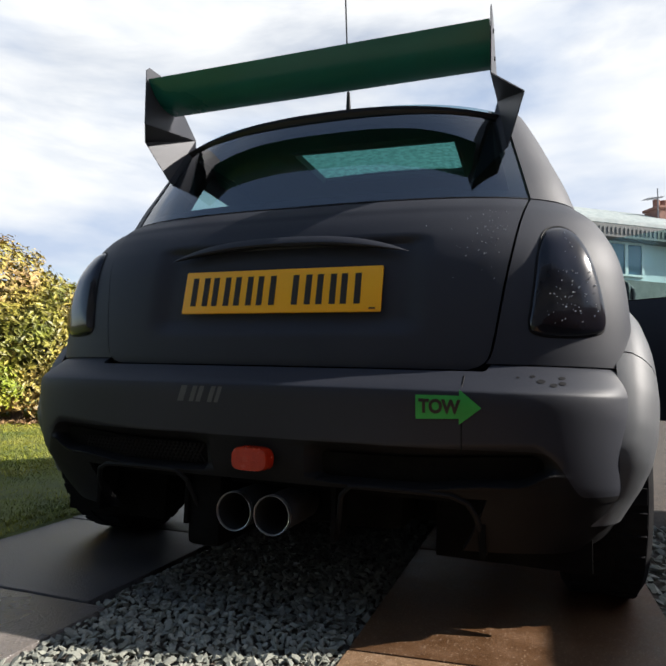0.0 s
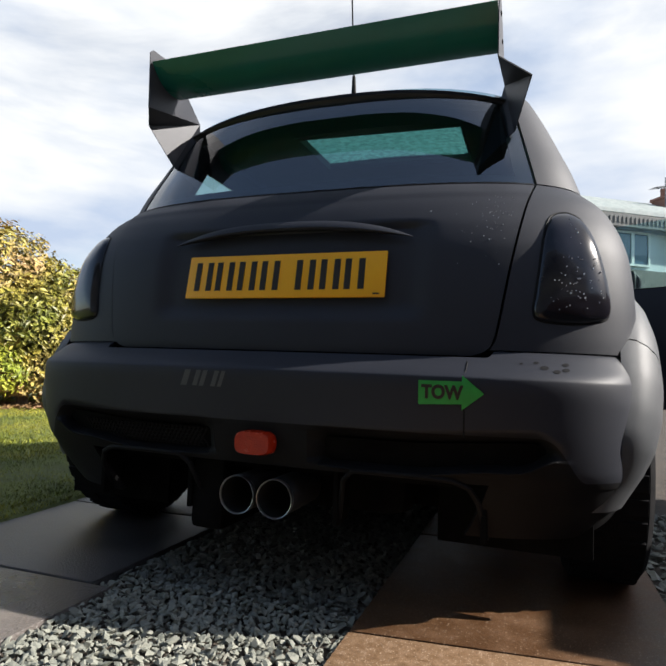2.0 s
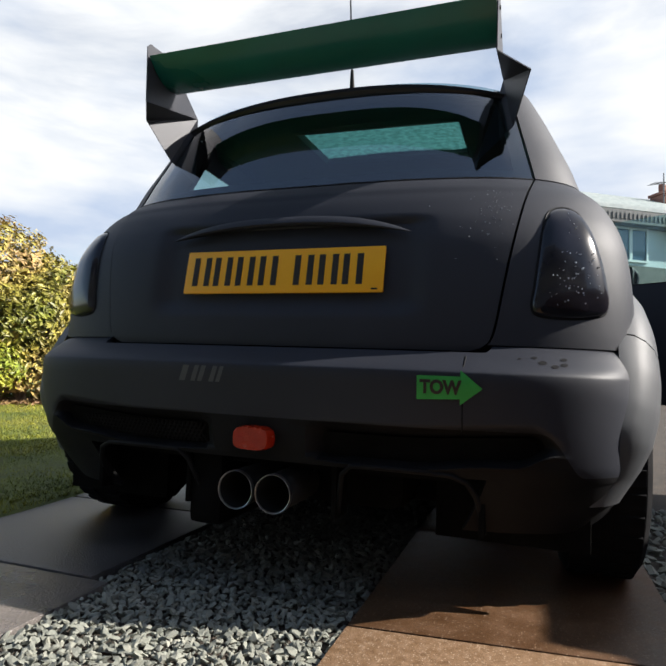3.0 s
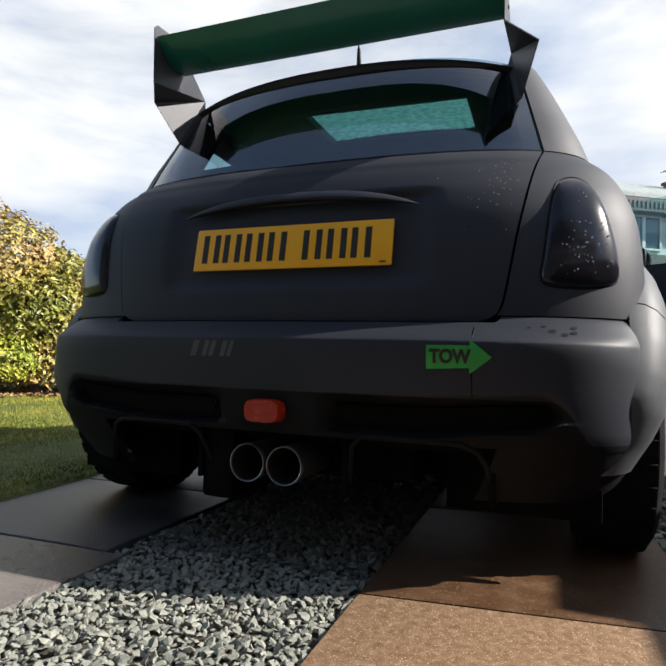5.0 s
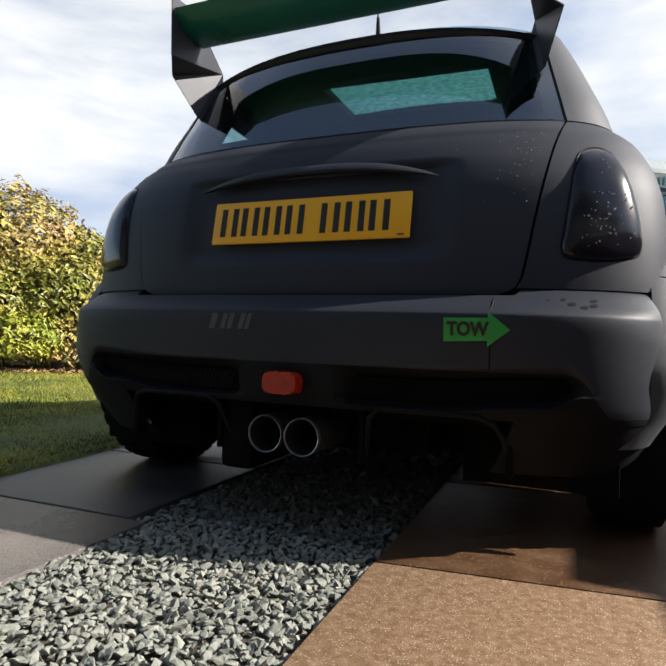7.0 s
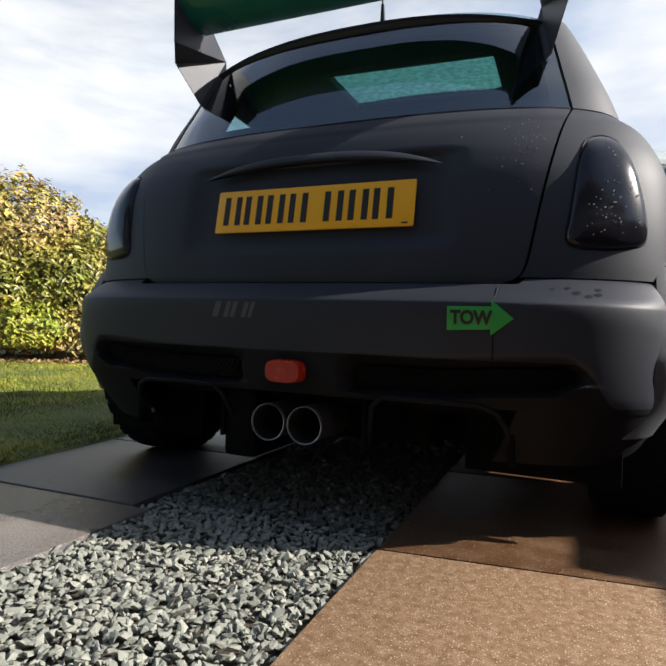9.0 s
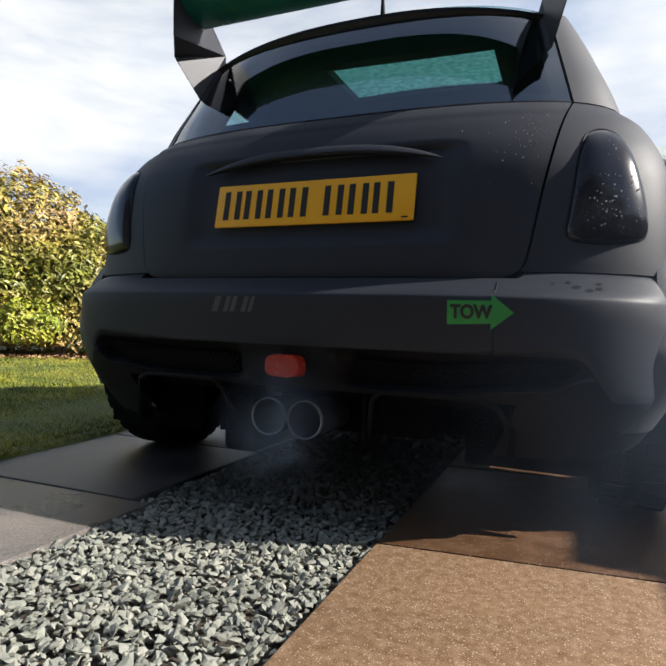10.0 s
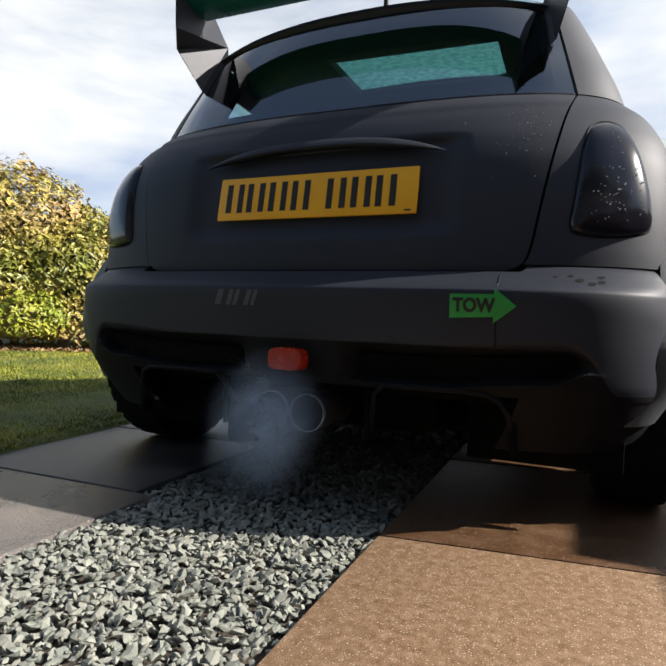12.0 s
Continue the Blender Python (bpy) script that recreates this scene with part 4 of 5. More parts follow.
def bed(name, x0, x1, y0, y1, z, mat, label):
    bm = bmesh.new()
    box(bm, x0, x1, y0, y1, -0.06, z)
    return solo(name, bm, mat, label, kind="structure", smooth=False)


SLAB_X0, SLAB_X1, PAVE_X0, PAVE_X1 = -1.25, -0.368, 0.230, 0.88
bed("gravel_bed", SLAB_X1 - 0.018, PAVE_X0, -4, 9, -0.018, SOIL, "dark bed under the slate chippings")
bed("gravel_bed_side", PAVE_X1, 2.3, -4, 9, -0.018, SOIL, "dark bed under the slate chippings")


def lawn_edge(y):
    return -0.99 - 0.065 * y


# lawn with a cut edge
rng = random.Random(4)
bm = bmesh.new()
ys = [-5 + 0.25 * k for k in range(81)]
xs = [0, 0.04, 0.12, 0.4, 0.9, 1.6, 2.6, 4.0, 6.0, 9.0, 14.0, 22.0]
grid = []
for y in ys:
    e = lawn_edge(min(max(y, -1.5), 3.0)) + rng.uniform(-0.008, 0.008)
    row = [bm.verts.new((e, y, -0.05))]
    for dx in xs:
        row.append(bm.verts.new((e - dx, y, (0.012 if dx else 0.0) + 0.012 * smoothstep(0, 0.2, dx) + 0.012 * noise.noise((dx * 1.3, y * 1.3, 0)))))
    grid.append(row)
for a, b in zip(grid, grid[1:]):
    for k in range(len(a) - 1):
        bm.faces.new((a[k], a[k + 1], b[k + 1], b[k]))
lawn = solo("lawn", bm, TURF, "short green lawn with a cut edge beside the paving", "lawn", kind="structure")


def scatter_mesh(name, verts, faces, mat, label, category="", kind="stuff", smooth=False):
    me = bpy.data.meshes.new(name)
    me.from_pydata(verts, [], faces)
    me.materials.append(mat)
    if smooth:
        me.polygons.foreach_set("use_smooth", [True] * len(me.polygons))
    return tagged(new(name, me), label, category, kind=kind)


# grass blades, thinner with distance
verts, faces = [], []
rng = random.Random(7)
for count, d0, d1, y0, y1, hgt in ((40000, 0.0, 0.8, -0.5, 2.6, 0.015), (46000, 0.8, 2.2, -0.2, 3.6, 0.018), (36000, 2.2, 4.6, 0.6, 5.6, 0.024)):
    for _ in range(count):
        y, d = rng.uniform(y0, y1), rng.uniform(d0, d1)
        x = lawn_edge(min(max(y, -1.5), 3.0)) - d - 0.004
        a, h, lean = rng.uniform(0, math.tau), hgt * rng.uniform(0.6, 1.5), rng.uniform(0.2, 1.4)
        w = 0.0022 + 0.0008 * d
        dx, dy = math.cos(a), math.sin(a)
        z = 0.016 + (0 if d > 0.05 else -0.01)
        i = len(verts)
        verts += [(x - dy * w, y + dx * w, z), (x + dy * w, y - dx * w, z), (x + dx * h * lean, y + dy * h * lean, z + h)]
        faces.append((i, i + 1, i + 2))
scatter_mesh("grass", verts, faces, GRASS, "short sunlit green grass blades on the lawn", "grass")


# ---- chippings ----
def stone_shape(rng):
    bm = bmesh.new()
    for _ in range(11):
        v = Vector((rng.gauss(0, 1), rng.gauss(0, 1), rng.gauss(0, 1))).normalized() * rng.uniform(0.82, 1.0)
        bm.verts.new((v.x * 1.2, v.y * 0.82, v.z * 0.48))
    bmesh.ops.convex_hull(bm, input=bm.verts[:])
    bmesh.ops.delete(bm, geom=[v for v in bm.verts if not v.link_faces], context="VERTS")
    bm.verts.index_update()
    out = ([v.co.copy() for v in bm.verts], [[v.index for v in f.verts] for f in bm.faces])
    bm.free()
    return out


rng = random.Random(11)
SHAPES = [stone_shape(rng) for _ in range(24)]


def chippings(name, x0, x1, y0, y1, pitch, seed, layers=2, mat=STONE):
    rng = random.Random(seed)
    verts, faces = [], []
    ny, nx = int((y1 - y0) / pitch), int((x1 - x0) / pitch)
    for layer in range(layers):
        for j in range(ny):
            for i in range(nx):
                x = x0 + (i + 0.5 + rng.uniform(-0.45, 0.45)) * (x1 - x0) / nx
                y = y0 + (j + 0.5 + rng.uniform(-0.45, 0.45)) * (y1 - y0) / ny
                r = pitch * rng.choice((0.42, 0.5, 0.58, 0.68, 0.8)) * rng.uniform(0.85, 1.1)
                z = -0.016 + r * 0.35 + layer * pitch * 0.36 + rng.uniform(-0.003, 0.004)
                if x - r < x0 + 0.004 or x + r > x1 - 0.004:
                    z -= 0.006
                sv, sf = rng.choice(SHAPES)
                m = Matrix.Translation((x, y, z)) @ Euler((rng.gauss(0, 0.42), rng.gauss(0, 0.42), rng.uniform(0, 6.3))).to_matrix().to_4x4()
                k = len(verts)
                verts += [m @ (v * r) for v in sv]
                faces += [[k + a for a in f] for f in sf]
    return scatter_mesh(name, verts, faces, mat, "loose grey-green slate chippings between the paving strips", "gravel")


chippings("gravel", SLAB_X1 + 0.026, PAVE_X0, -0.95, -0.12, 0.0165, 21, 2)
chippings("gravel", SLAB_X1 - 0.016, PAVE_X0, -0.12, -0.03, 0.0165, 26, 2)
# stones under the car use the copy that carries shade in its colour
chippings("gravel", SLAB_X1 - 0.016, PAVE_X0, -0.03, 0.9, 0.0175, 25, 2, SHADESTONE)
chippings("gravel", SLAB_X1, PAVE_X0, 0.9, 4.0, 0.04, 22, 1)
chippings("gravel", PAVE_X1, 2.2, -0.6, 1.4, 0.032, 23, 1)


# ---- the plants ----
def leafy(lumps, count, size, seed, inner=0.25):
    """Many small creased leaves over the lumps' outsides and a little inside them."""
    rng = random.Random(seed)
    verts, faces = [], []
    weights = [l[3] * l[4] for l in lumps]
    for _ in range(count):
        cx, cy, cz, rx, rz = rng.choices(lumps, weights)[0]
        d = Vector((rng.gauss(0, 1), rng.gauss(0, 1), rng.gauss(0, 1))).normalized()
        if d.z < -0.55:
            continue
        bumpy = 1 + 0.20 * noise.noise(Vector((cx, cy, cz)) + d * 3.6) + 0.17 * noise.noise(Vector((cy, cx, cz)) + d * 8.0)
        k = bumpy * (1 - inner * rng.random() ** 2)
        p = Vector((cx, cy, cz)) + Vector((d.x * rx * k, d.y * rx * k, d.z * rz * k))
        if p.z < 0.06:
            continue
        nrm = (d + Vector((rng.uniform(-1, 1), rng.uniform(-1, 1), rng.uniform(-0.4, 1.0))) * 0.75).normalized()
        u = nrm.cross(Vector((rng.uniform(-1, 1), rng.uniform(-1, 1), -0.6))).normalized()
        w = nrm.cross(u)
        s = size * rng.uniform(0.55, 1.35)
        i = len(verts)
        verts += [p - u * s, p + w * s * 0.42 + nrm * s * 0.16, p + u * s, p - w * s * 0.42 + nrm * s * 0.16]
        faces += [(i, i + 1, i + 2), (i, i + 2, i + 3)]
    return verts, faces


LUMPS = [(-5.55, 3.55, 1.12, 0.95, 1.02), (-6.5, 3.2, 1.15, 1.05, 1.10), (-4.95, 4.05, 0.85, 0.80, 0.82), (-7.6, 2.9, 1.1, 1.1, 1.1), (-5.9, 2.75, 0.75, 0.7, 0.72),
         (-4.75, 3.55, 0.75, 0.50, 0.62), (-5.2, 3.0, 0.62, 0.5, 0.6), (-6.9, 2.2, 0.75, 0.8, 0.75), (-6.0, 4.6, 0.95, 0.9, 0.95), (-4.6, 4.6, 0.62, 0.6, 0.62), (-7.9, 1.8, 0.95, 0.9, 0.95),
         (-4.35, 4.1, 0.40, 0.42, 0.40), (-4.6, 3.5, 0.30, 0.45, 0.34), (-5.1, 3.3, 0.30, 0.45, 0.36), (-5.7, 2.9, 0.30, 0.45, 0.36), (-4.15, 3.75, 0.42, 0.40, 0.42), (-3.9, 4.6, 0.45, 0.5, 0.45), (-4.9, 3.2, 0.35, 0.40, 0.35), (-6.2, 2.4, 0.4, 0.5, 0.4)]
shrub = thing("hedge_shrub", "rounded shrub hedge with yellow-green and tan sunlit leaves", "shrub", (-5.4, 3.4, 0))
shift = Matrix.Translation((5.4, -3.4, 0))


def leaf_part(name, lumps, count, size, seed, mat, parent, m):
    v, f = leafy(lumps, count, size, seed)
    me = bpy.data.meshes.new(name)
    me.from_pydata(v, [], f)
    me.transform(m)
    me.materials.append(mat)
    ob = new(name, me)
    ob.parent = parent
    return ob


leaf_part("crown", LUMPS, 125000, 0.038, 31, LEAF, shrub, shift)
leaf_part("low_shoot", [(-4.72, 3.05, 0.34, 0.42, 0.32), (-5.4, 2.55, 0.3, 0.4, 0.3), (-6.1, 2.2, 0.3, 0.4, 0.28)], 9000, 0.03, 32, LEAFLOW, shrub, shift)
rng = random.Random(3)
for bx, by in ((-4.55, 3.35), (-5.3, 3.3), (-6.2, 3.0)):
    for k in range(3):
        bm = bmesh.new()
        a = rng.uniform(0, 6.28)
        tip = (bx + math.cos(a) * 0.4, by + math.sin(a) * 0.4, rng.uniform(0.8, 1.2))
        tube(bm, [(bx, by, -0.03), (bx + math.cos(a) * 0.06, by + math.sin(a) * 0.06, 0.3), tip], 0.03, 7, taper=[0.045, 0.03, 0.01])
        bmesh.ops.transform(bm, matrix=shift, verts=bm.verts[:])
        part("stem", bm, BARK, shrub)
# fallen leaves under it
verts, faces = [], []
rng = random.Random(5)
for _ in range(3500):
    t = rng.random()
    x, y = -3.75 - 2.6 * t + rng.gauss(0, 0.25) - 0.25, 3.6 - 1.9 * t + rng.gauss(0, 0.22) + 0.1
    a, s = rng.uniform(0, 6.28), rng.uniform(0.015, 0.04)
    dx, dy = math.cos(a) * s, math.sin(a) * s
    i = len(verts)
    verts += [(x - dx, y - dy, 0.035), (x + dy * 0.5, y - dx * 0.5, 0.045 + rng.uniform(0, 0.02)), (x + dx, y + dy, 0.036), (x - dy * 0.5, y + dx * 0.5, 0.04)]
    faces += [(i, i + 1, i + 2), (i, i + 2, i + 3)]
LITTER = material("fallen_leaf_litter", [(0.20, 0.11, 0.05), (0.40, 0.26, 0.12)], rough=0.8, scale=3.0, island=0.5)
scatter_mesh("leaf_litter", verts, faces, LITTER, "dry brown leaf litter under the shrub", "leaf litter")


# ---- houses ----
def house(label, at, rz, width, storeys, upper):
    h = thing("house", label, "house", at, rz)
    eave = 2.68 * storeys
    bm = bmesh.new()
    box(bm, -width / 2, width / 2, 0, 7, -0.03, eave - 1.55)
    part("lower_wall", bm, BRICK if upper is RENDERWALL else upper, h, smooth=False)
    bm = bmesh.new()
    box(bm, -width / 2 + 0.003, width / 2 - 0.003, 0.01, 6.99, eave - 1.55, eave)
    part("upper_wall", bm, upper, h, smooth=False)
    bm = bmesh.new()
    y0, y1, o = -0.35, 7.35, width / 2 + 0.3
    v = [bm.verts.new(p) for p in ((-o, y0, eave), (o, y0, eave), (o, y1, eave), (-o, y1, eave), (-o + 2.6, 3.5, eave + 1.75), (o - 2.6, 3.5, eave + 1.75))]
    for f in ((0, 1, 5, 4), (1, 2, 5), (2, 3, 4, 5), (3, 0, 4), (0, 3, 2, 1)):
        bm.faces.new([v[k] for k in f])
    roof = part("roof", bm, ROOFTILE, h, smooth=False)
    for k in range(11):
        bm = bmesh.new()
        t = (k + 0.5) / 11
        xx = -o + 2.6 * t + 0.05
        box(bm, xx, -xx, y0 + (3.5 - y0) * t - 0.17, y0 + (3.5 - y0) * t + 0.17, eave + 1.75 * t - 0.01, eave + 1.75 * t + 0.10)
        part("tile_course", bm, ROOFTILE, roof, smooth=False)
    bm = bmesh.new()
    box(bm, -o, o, y0 - 0.04, y0, eave - 0.34, eave + 0.03)
    box(bm, -o, o, y0, 0.02, eave - 0.36, eave - 0.31)
    part("eaves_board", bm, DARKTRIM, h, smooth=False)
    for k in range(int(width / 0.14)):
        bm = bmesh.new()
        xx = -width / 2 + 0.07 + k * 0.14
        box(bm, xx - 0.03, xx + 0.03, y0 - 0.06, y0 - 0.038, eave - 0.24, eave - 0.06)
        part("eaves_dentil", bm, DARKTRIM, h, smooth=False)
    for sx in (-width / 4 - 0.2, width / 4 + 0.2):
        for z0, z1, ww in ((0.9, 2.2, 1.0), (eave - 1.32, eave - 0.42, 0.60)):
            bm = bmesh.new()
            for x0, x1, a, b in ((-ww, ww, z0 - 0.06, z0), (-ww, ww, z1, z1 + 0.07), (-ww, -ww + 0.07, z0, z1), (ww - 0.07, ww, z0, z1), (-0.05, 0.05, z0, z1)):
                box(bm, sx + x0, sx + x1, -0.06, 0.04, a, b)
            w = part("window", bm, UPVC, h, smooth=False)
            for x0, x1 in ((-ww + 0.07, -0.05), (0.05, ww - 0.07)):
                bm = bmesh.new()
                box(bm, sx + x0, sx + x1, -0.02, 0.0, z0, z1)
                part("pane", bm, PANE, w, smooth=False)
    bm = bmesh.new()
    box(bm, -width / 2 - 0.02, width / 2 + 0.02, -0.12, 0.0, eave - 2.25, eave - 1.5)
    part("string_band", bm, DARKTRIM, h, smooth=False)
    return h, eave


h1, eave1 = house("white and brick two-storey house with a hipped grey roof", (5.2, 18.25, 0), 32, 8.5, 2, RENDERWALL)
bm = bmesh.new()
box(bm, 1.05, 1.75, 2.3, 3.0, eave1 + 0.4, eave1 + 1.75, 0.02)
box(bm, 1.00, 1.80, 2.25, 3.05, eave1 + 1.75, eave1 + 1.85, 0.02)
chimney = part("chimney", bm, BRICK, h1, smooth=False)
for dx in (1.25, 1.55):
    bm = bmesh.new()
    lathe(bm, [(0.11, 0), (0.12, 0.3), (0.09, 0.32)], (dx, 2.65, eave1 + 1.85), "z", 14, cap=True)
    part("chimney_pot", bm, BRICK, chimney)
bm = bmesh.new()
tube(bm, [(0.90, 2.2, eave1 + 1.1), (0.90, 2.2, eave1 + 2.4)], 0.02, 6)
tube(bm, [(0.35, 2.2, eave1 + 1.95), (1.10, 2.2, eave1 + 2.1)], 0.015, 6)
for k in range(6):
    tube(bm, [(0.40 + 0.12 * k, 2.0, eave1 + 1.96 + 0.024 * k), (0.40 + 0.12 * k, 2.4, eave1 + 1.96 + 0.024 * k)], 0.01, 5)
part("television_aerial", bm, ALLOY, h1)

# house behind the camera, set nearer and darker to hold skylight off the tail
h2, _ = house("unseen grey rendered two-storey house behind the drive, set close to dim the car's tail", (1.5, -5.6, 0), 180, 18, 2, GREYRENDER)

# unseen wall added beside the drive; its stepped top shapes the shadow edge
bm = bmesh.new()
box(bm, 2.42, 2.64, -5.0, 0.50, -0.03, 1.13, 0.01)
box(bm, 2.42, 2.64, 0.503, 2.2, -0.03, 1.23, 0.01)
solo("shade_wall_east", bm, BRICK, "unseen low brick wall added to shade the right side of the drive", kind="structure", smooth=False)

door_panel(car, door_m)

# ---- exhaust smoke ----
def smoke_material(name, density, seed):
    m = bpy.data.materials.new(name)
    m.use_nodes = True
    n, l = m.node_tree.nodes, m.node_tree.links
    n.remove(n["Principled BSDF"])
    tc, grad, mp = n.new("ShaderNodeTexCoord"), n.new("ShaderNodeTexGradient"), n.new("ShaderNodeMapping")
    l.new(tc.outputs["Object"], grad.inputs["Vector"])
    grad.gradient_type = "SPHERICAL"
    mp.inputs["Location"].default_value = (seed, seed * 0.7, 0)
    l.new(tc.outputs["Object"], mp.inputs["Vector"])
    nz = n.new("ShaderNodeTexNoise")
    nz.inputs["Scale"].default_value, nz.inputs["Detail"].default_value, nz.inputs["Distortion"].default_value = 1.9, 3.0, 0.6
    l.new(mp.outputs[0], nz.inputs["Vector"])
    rp = n.new("ShaderNodeMapRange")
    rp.inputs["From Min"].default_value, rp.inputs["From Max"].default_value = 0.18, 0.84
    l.new(nz.outputs["Fac"], rp.inputs[0])
    mul, mul2 = n.new("ShaderNodeMath"), n.new("ShaderNodeMath")
    mul.operation = mul2.operation = "MULTIPLY"
    soft_edge = n.new("ShaderNodeMath")
    soft_edge.operation = "POWER"
    soft_edge.inputs[1].default_value = 1.8
    l.new(grad.outputs["Fac"], soft_edge.inputs[0])
    l.new(soft_edge.outputs[0], mul.inputs[0])
    l.new(rp.outputs[0], mul.inputs[1])
    l.new(mul.outputs[0], mul2.inputs[0])
    mul2.inputs[1].default_value = density
    mul2.use_clamp = True
    tr, df, mx = n.new("ShaderNodeBsdfTransparent"), n.new("ShaderNodeBsdfDiffuse"), n.new("ShaderNodeMixShader")
    df.inputs["Color"].default_value = (0.31, 0.42, 0.57, 1)
    l.new(mul2.outputs[0], mx.inputs[0])
    l.new(tr.outputs[0], mx.inputs[1])
    l.new(df.outputs[0], mx.inputs[2])
    l.new(mx.outputs[0], n["Material Output"].inputs["Surface"])
    return m


def smoke_wisp(size, density, seed, stretch=(1.0, 1.0)):
    """A drifting shred of smoke: a billowed, hollow curl whose edges thin out to nothing."""
    bm = bmesh.new()
    n = 22
    vs = []
    for j in range(n + 1):
        row = []
        for i in range(n + 1):
            x, z = 2 * i / n - 1, 2 * j / n - 1
            y = 0.05 * noise.noise((x * 1.4 + seed, z * 1.4, seed * 0.3)) + 0.08 * (x * x + z * z)
            row.append(bm.verts.new((x, y, z)))
        vs.append(row)
    for j in range(n):
        for i in range(n):
            bm.faces.new((vs[j][i], vs[j][i + 1], vs[j + 1][i + 1], vs[j + 1][i]))
    me = mesh_of("exhaust_smoke", bm, smoke_material("smoke", density, seed))
    ob = new("exhaust_smoke", me)
    ob.scale = (size * stretch[0], size * 0.6, size * stretch[1])
    return tagged(ob, "thin grey-blue puff of exhaust smoke", "smoke", "exhaust smoke")


def motions():
    """Puffs leave the tailpipes, spread and blow away past the car."""
    home = (0.0, 1.15, 0.56)
    for size, density, seed, st, t0, stops in SMOKE:
        ob = smoke_wisp(size, density, seed, st)
        rows = [(0.0, pose(*home)), (t0, pose(*home))]
        for t, x, y, z, tilt in stops:
            rows.append((t, pose(x, y, z, 0, tilt, 22)))
        if rows[-1][0] < 12.0:
            rows.append((12.0, rows[-1][1]))
        walk(ob, rows)


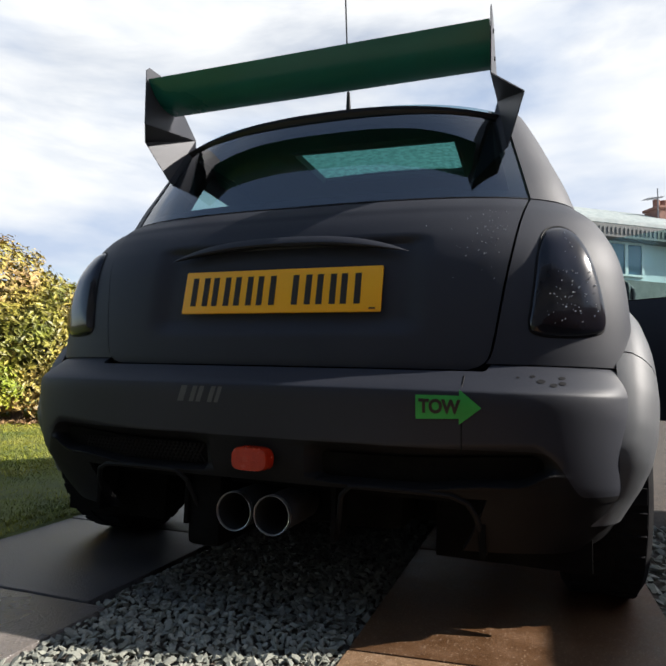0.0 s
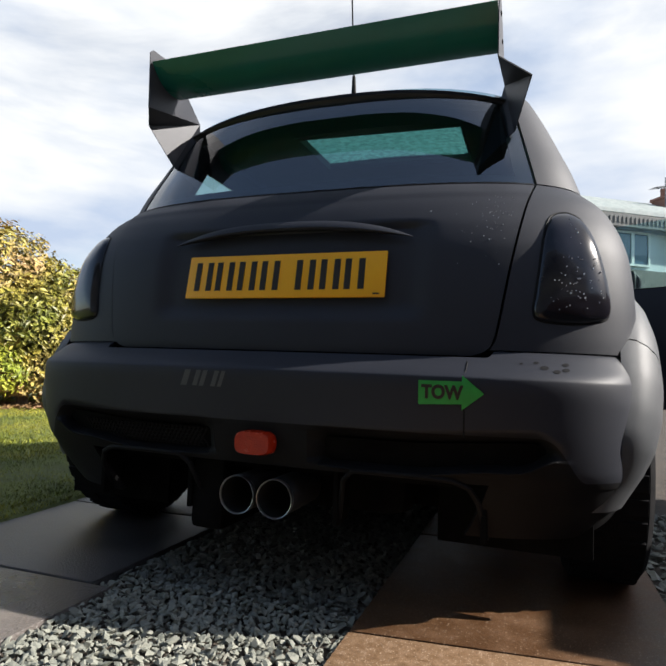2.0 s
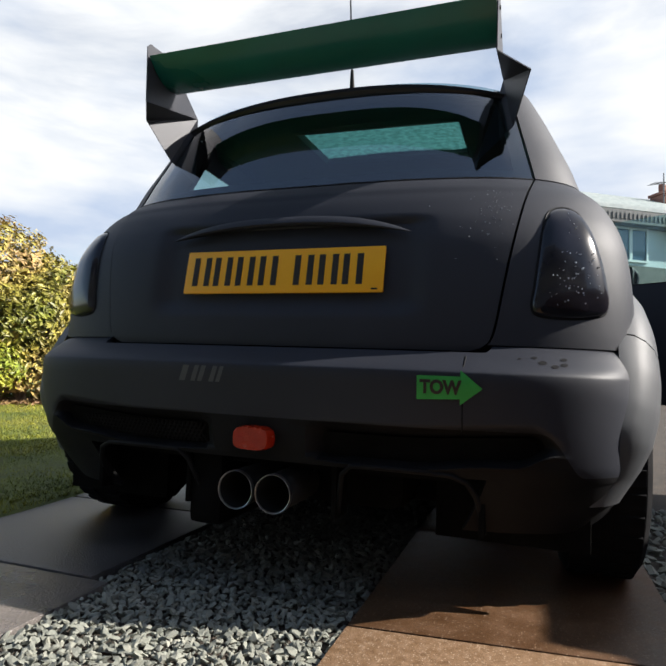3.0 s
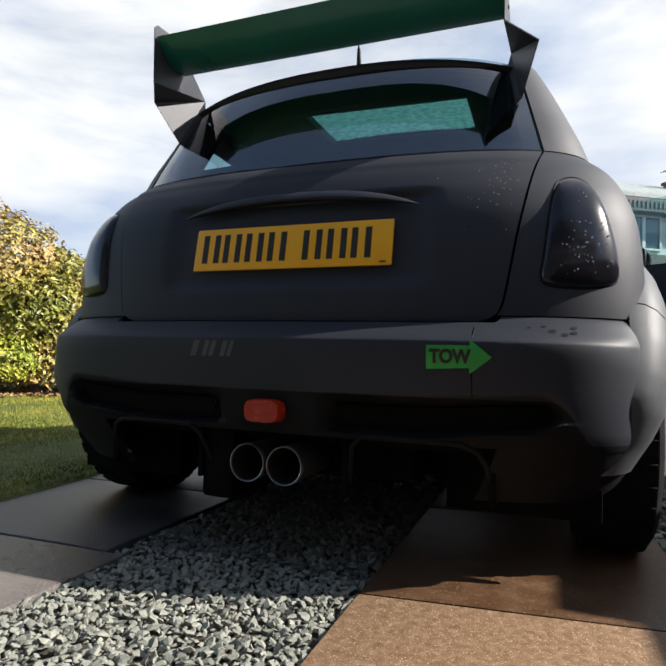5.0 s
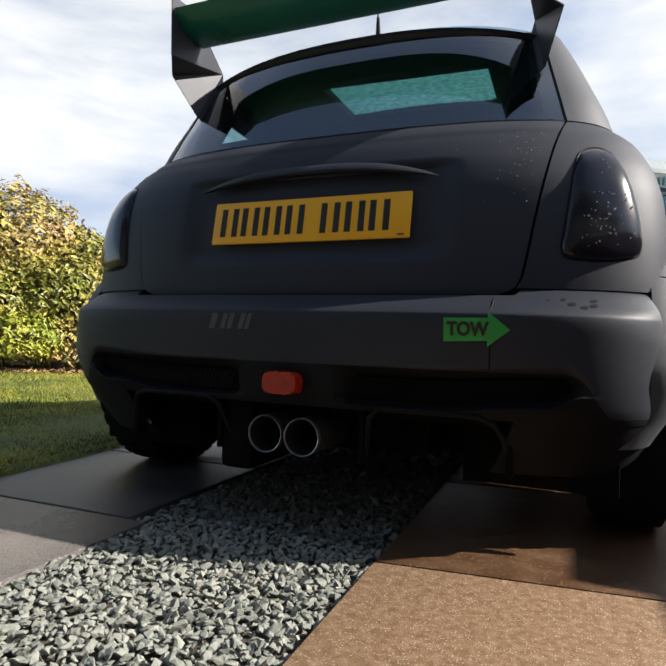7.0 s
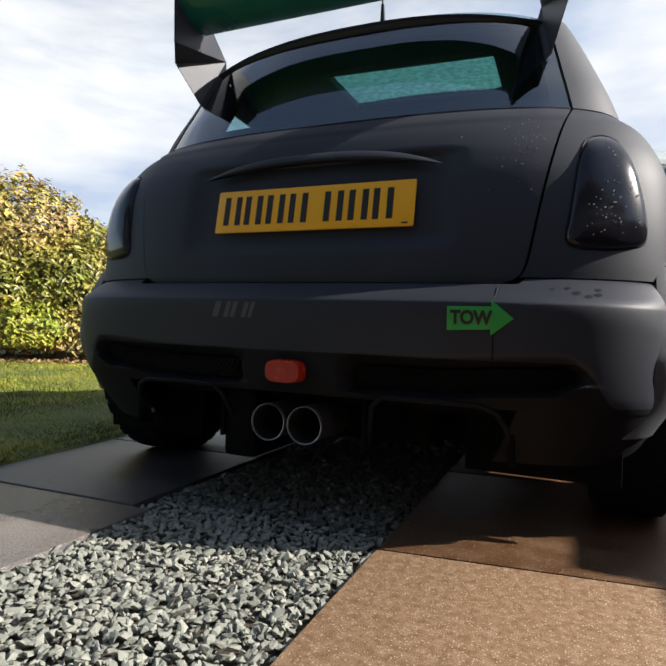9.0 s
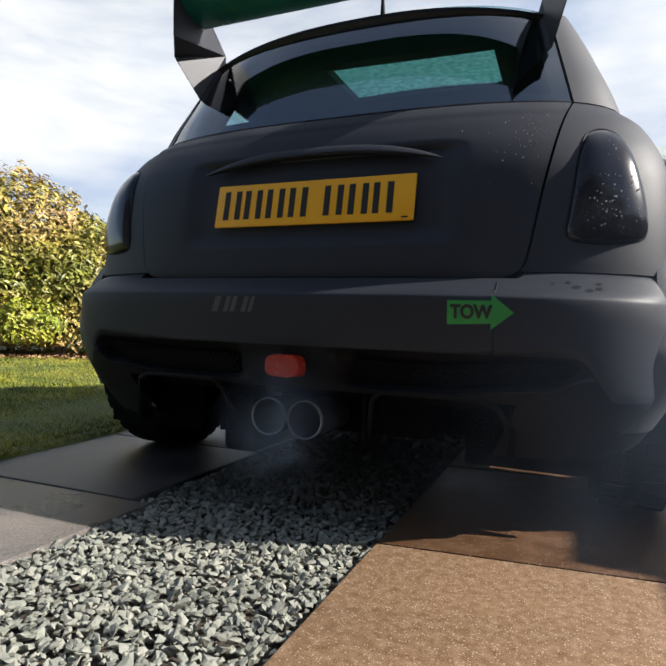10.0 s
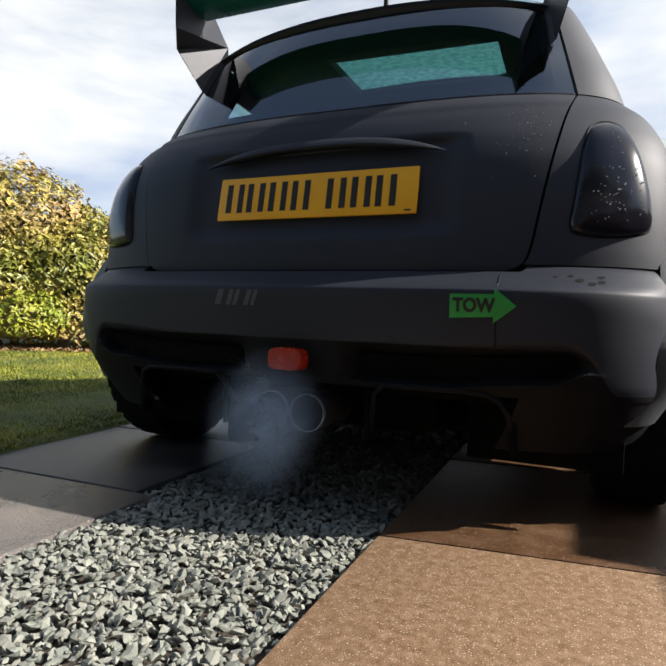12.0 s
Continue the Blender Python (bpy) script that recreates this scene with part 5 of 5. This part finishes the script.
SMOKE = [
    # size, density, seed, stretch, leaves the pipe at, stops: time, x, y, z, tilt
    (0.22, 1.2, 1.0, (0.80, 1.15), 9.62, [(9.7, -0.01, -0.16, 0.25, 5), (9.8, -0.02, -0.22, 0.24, 20), (9.9, 0.08, -0.24, 0.22, 40), (9.98, 1.1, -0.26, 0.22, 50), (10.2, 3.2, -0.3, 0.5, 60)]),
    (0.2, 1.1, 1.7, (1.0, 1.0), 9.62, [(9.7, 0.015, -0.19, 0.21, 15), (9.8, -0.08, -0.24, 0.22, 30), (9.9, 0.0, -0.26, 0.20, 50), (9.98, 1.1, -0.28, 0.2, 60), (10.2, 3.2, -0.3, 0.5, 60)]),
    (0.18, 0.55, 2.3, (1.1, 0.95), 9.64, [(9.7, 0.01, -0.14, 0.36, 5), (9.8, 0.10, -0.20, 0.40, 20), (9.9, 0.45, -0.22, 0.48, 40), (10.0, 0.9, -0.22, 0.55, 50), (10.3, 3.2, -0.3, 0.8, 60)]),
    (0.36, 0.36, 3.1, (1.1, 0.9), 9.70, [(9.8, 0.16, -0.18, 0.28, 0), (9.9, 0.38, -0.22, 0.32, 20), (10.0, 0.85, -0.24, 0.36, 40), (10.2, 1.1, -0.24, 0.4, 50), (10.5, 3.2, -0.3, 0.8, 60)]),
    (0.44, 0.26, 3.9, (1.2, 0.9), 9.72, [(9.8, 0.30, -0.20, 0.36, 0), (9.9, 0.55, -0.28, 0.42, 20), (10.0, 0.95, -0.30, 0.42, 40), (10.2, 1.2, -0.3, 0.5, 50), (10.5, 3.2, -0.3, 0.9, 60)]),
    (0.44, 0.26, 8.4, (1.2, 1.0), 9.74, [(9.8, 0.22, -0.22, 0.20, 0), (9.9, 0.42, -0.30, 0.22, 20), (10.0, 0.72, -0.32, 0.24, 40), (10.1, 0.85, -0.32, 0.28, 45), (10.3, 1.2, -0.3, 0.4, 50), (10.6, 3.2, -0.3, 0.9, 60)]),
    (0.17, 0.80, 4.6, (0.90, 1.10), 9.92, [(10.0, 0.02, -0.16, 0.22, 10), (10.1, 0.06, -0.20, 0.20, 20), (10.2, 0.3, -0.24, 0.22, 40), (10.6, 3.2, -0.3, 0.5, 60)]),
    (0.15, 0.30, 5.2, (0.75, 1.35), 11.2, [(11.3, -0.020, -0.16, 0.25, 0), (11.4, -0.03, -0.17, 0.12, 10), (11.48, 0.9, -0.3, 0.16, 20), (11.6, 3.2, -0.3, 0.4, 60)]),
    (0.16, 1.4, 6.7, (0.85, 1.05), 11.42, [(11.5, 0.0, -0.16, 0.24, 0), (11.6, -0.050, -0.18, 0.22, 10), (11.7, -0.040, -0.20, 0.23, 20), (11.8, 0.1, -0.3, 0.2, 20), (12.0, 3.2, -0.2, 0.5, 60)]),
    (0.16, 0.35, 9.3, (0.70, 1.30), 11.44, [(11.5, 0.0, -0.18, 0.19, 0), (11.6, -0.07, -0.20, 0.16, 20), (11.7, -0.12, -0.22, 0.18, 30), (11.9, 0.2, -0.3, 0.2, 30), (12.0, 2.2, -0.2, 0.5, 60)]),
    (0.17, 1.7, 7.9, (0.72, 1.05), 11.92, [(12.0, -0.012, -0.16, 0.21, 0)]),
    (0.16, 1.6, 0.4, (0.80, 1.05), 11.92, [(12.0, 0.0, -0.19, 0.195, 30)]),
    (0.14, 1.2, 6.1, (0.90, 1.10), 11.94, [(12.0, -0.012, -0.17, 0.24, 60)]),
]


# ---- paving, piece by piece ----
rng = random.Random(9)


def flag(name, x0, x1, y0, y1, mat, parent, top=0.0, skew=0.0):
    bm = bmesh.new()
    box(bm, x0 + 0.004, x1 - 0.004, y0 + 0.004, y1 - 0.004, -0.05, top, 0.004)
    for v in bm.verts:
        v.co.y += skew * (v.co.x - x0)
    return part(name, bm, mat, parent)


# the flags and slabs under and beside the car are wet, and darkened with its shade
paths = thing("pavement_west", "strip of damp grey concrete flags", "", kind="structure")
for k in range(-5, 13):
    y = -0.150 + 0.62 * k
    flag("flag", SLAB_X0, SLAB_X1 - (0.022 if k >= 0 else -0.034), y, y + 0.62, WETSHADESLAB if k >= 0 else SLAB, paths, rng.uniform(-0.002, 0.001), 0.035)
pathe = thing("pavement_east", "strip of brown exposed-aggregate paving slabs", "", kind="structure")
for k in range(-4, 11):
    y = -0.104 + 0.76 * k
    flag("slab", PAVE_X0, PAVE_X1, y, y + 0.76, WETSHADEPAVER if k >= 0 else PAVER, pathe, rng.uniform(-0.002, 0.001), 0.13)

motions()
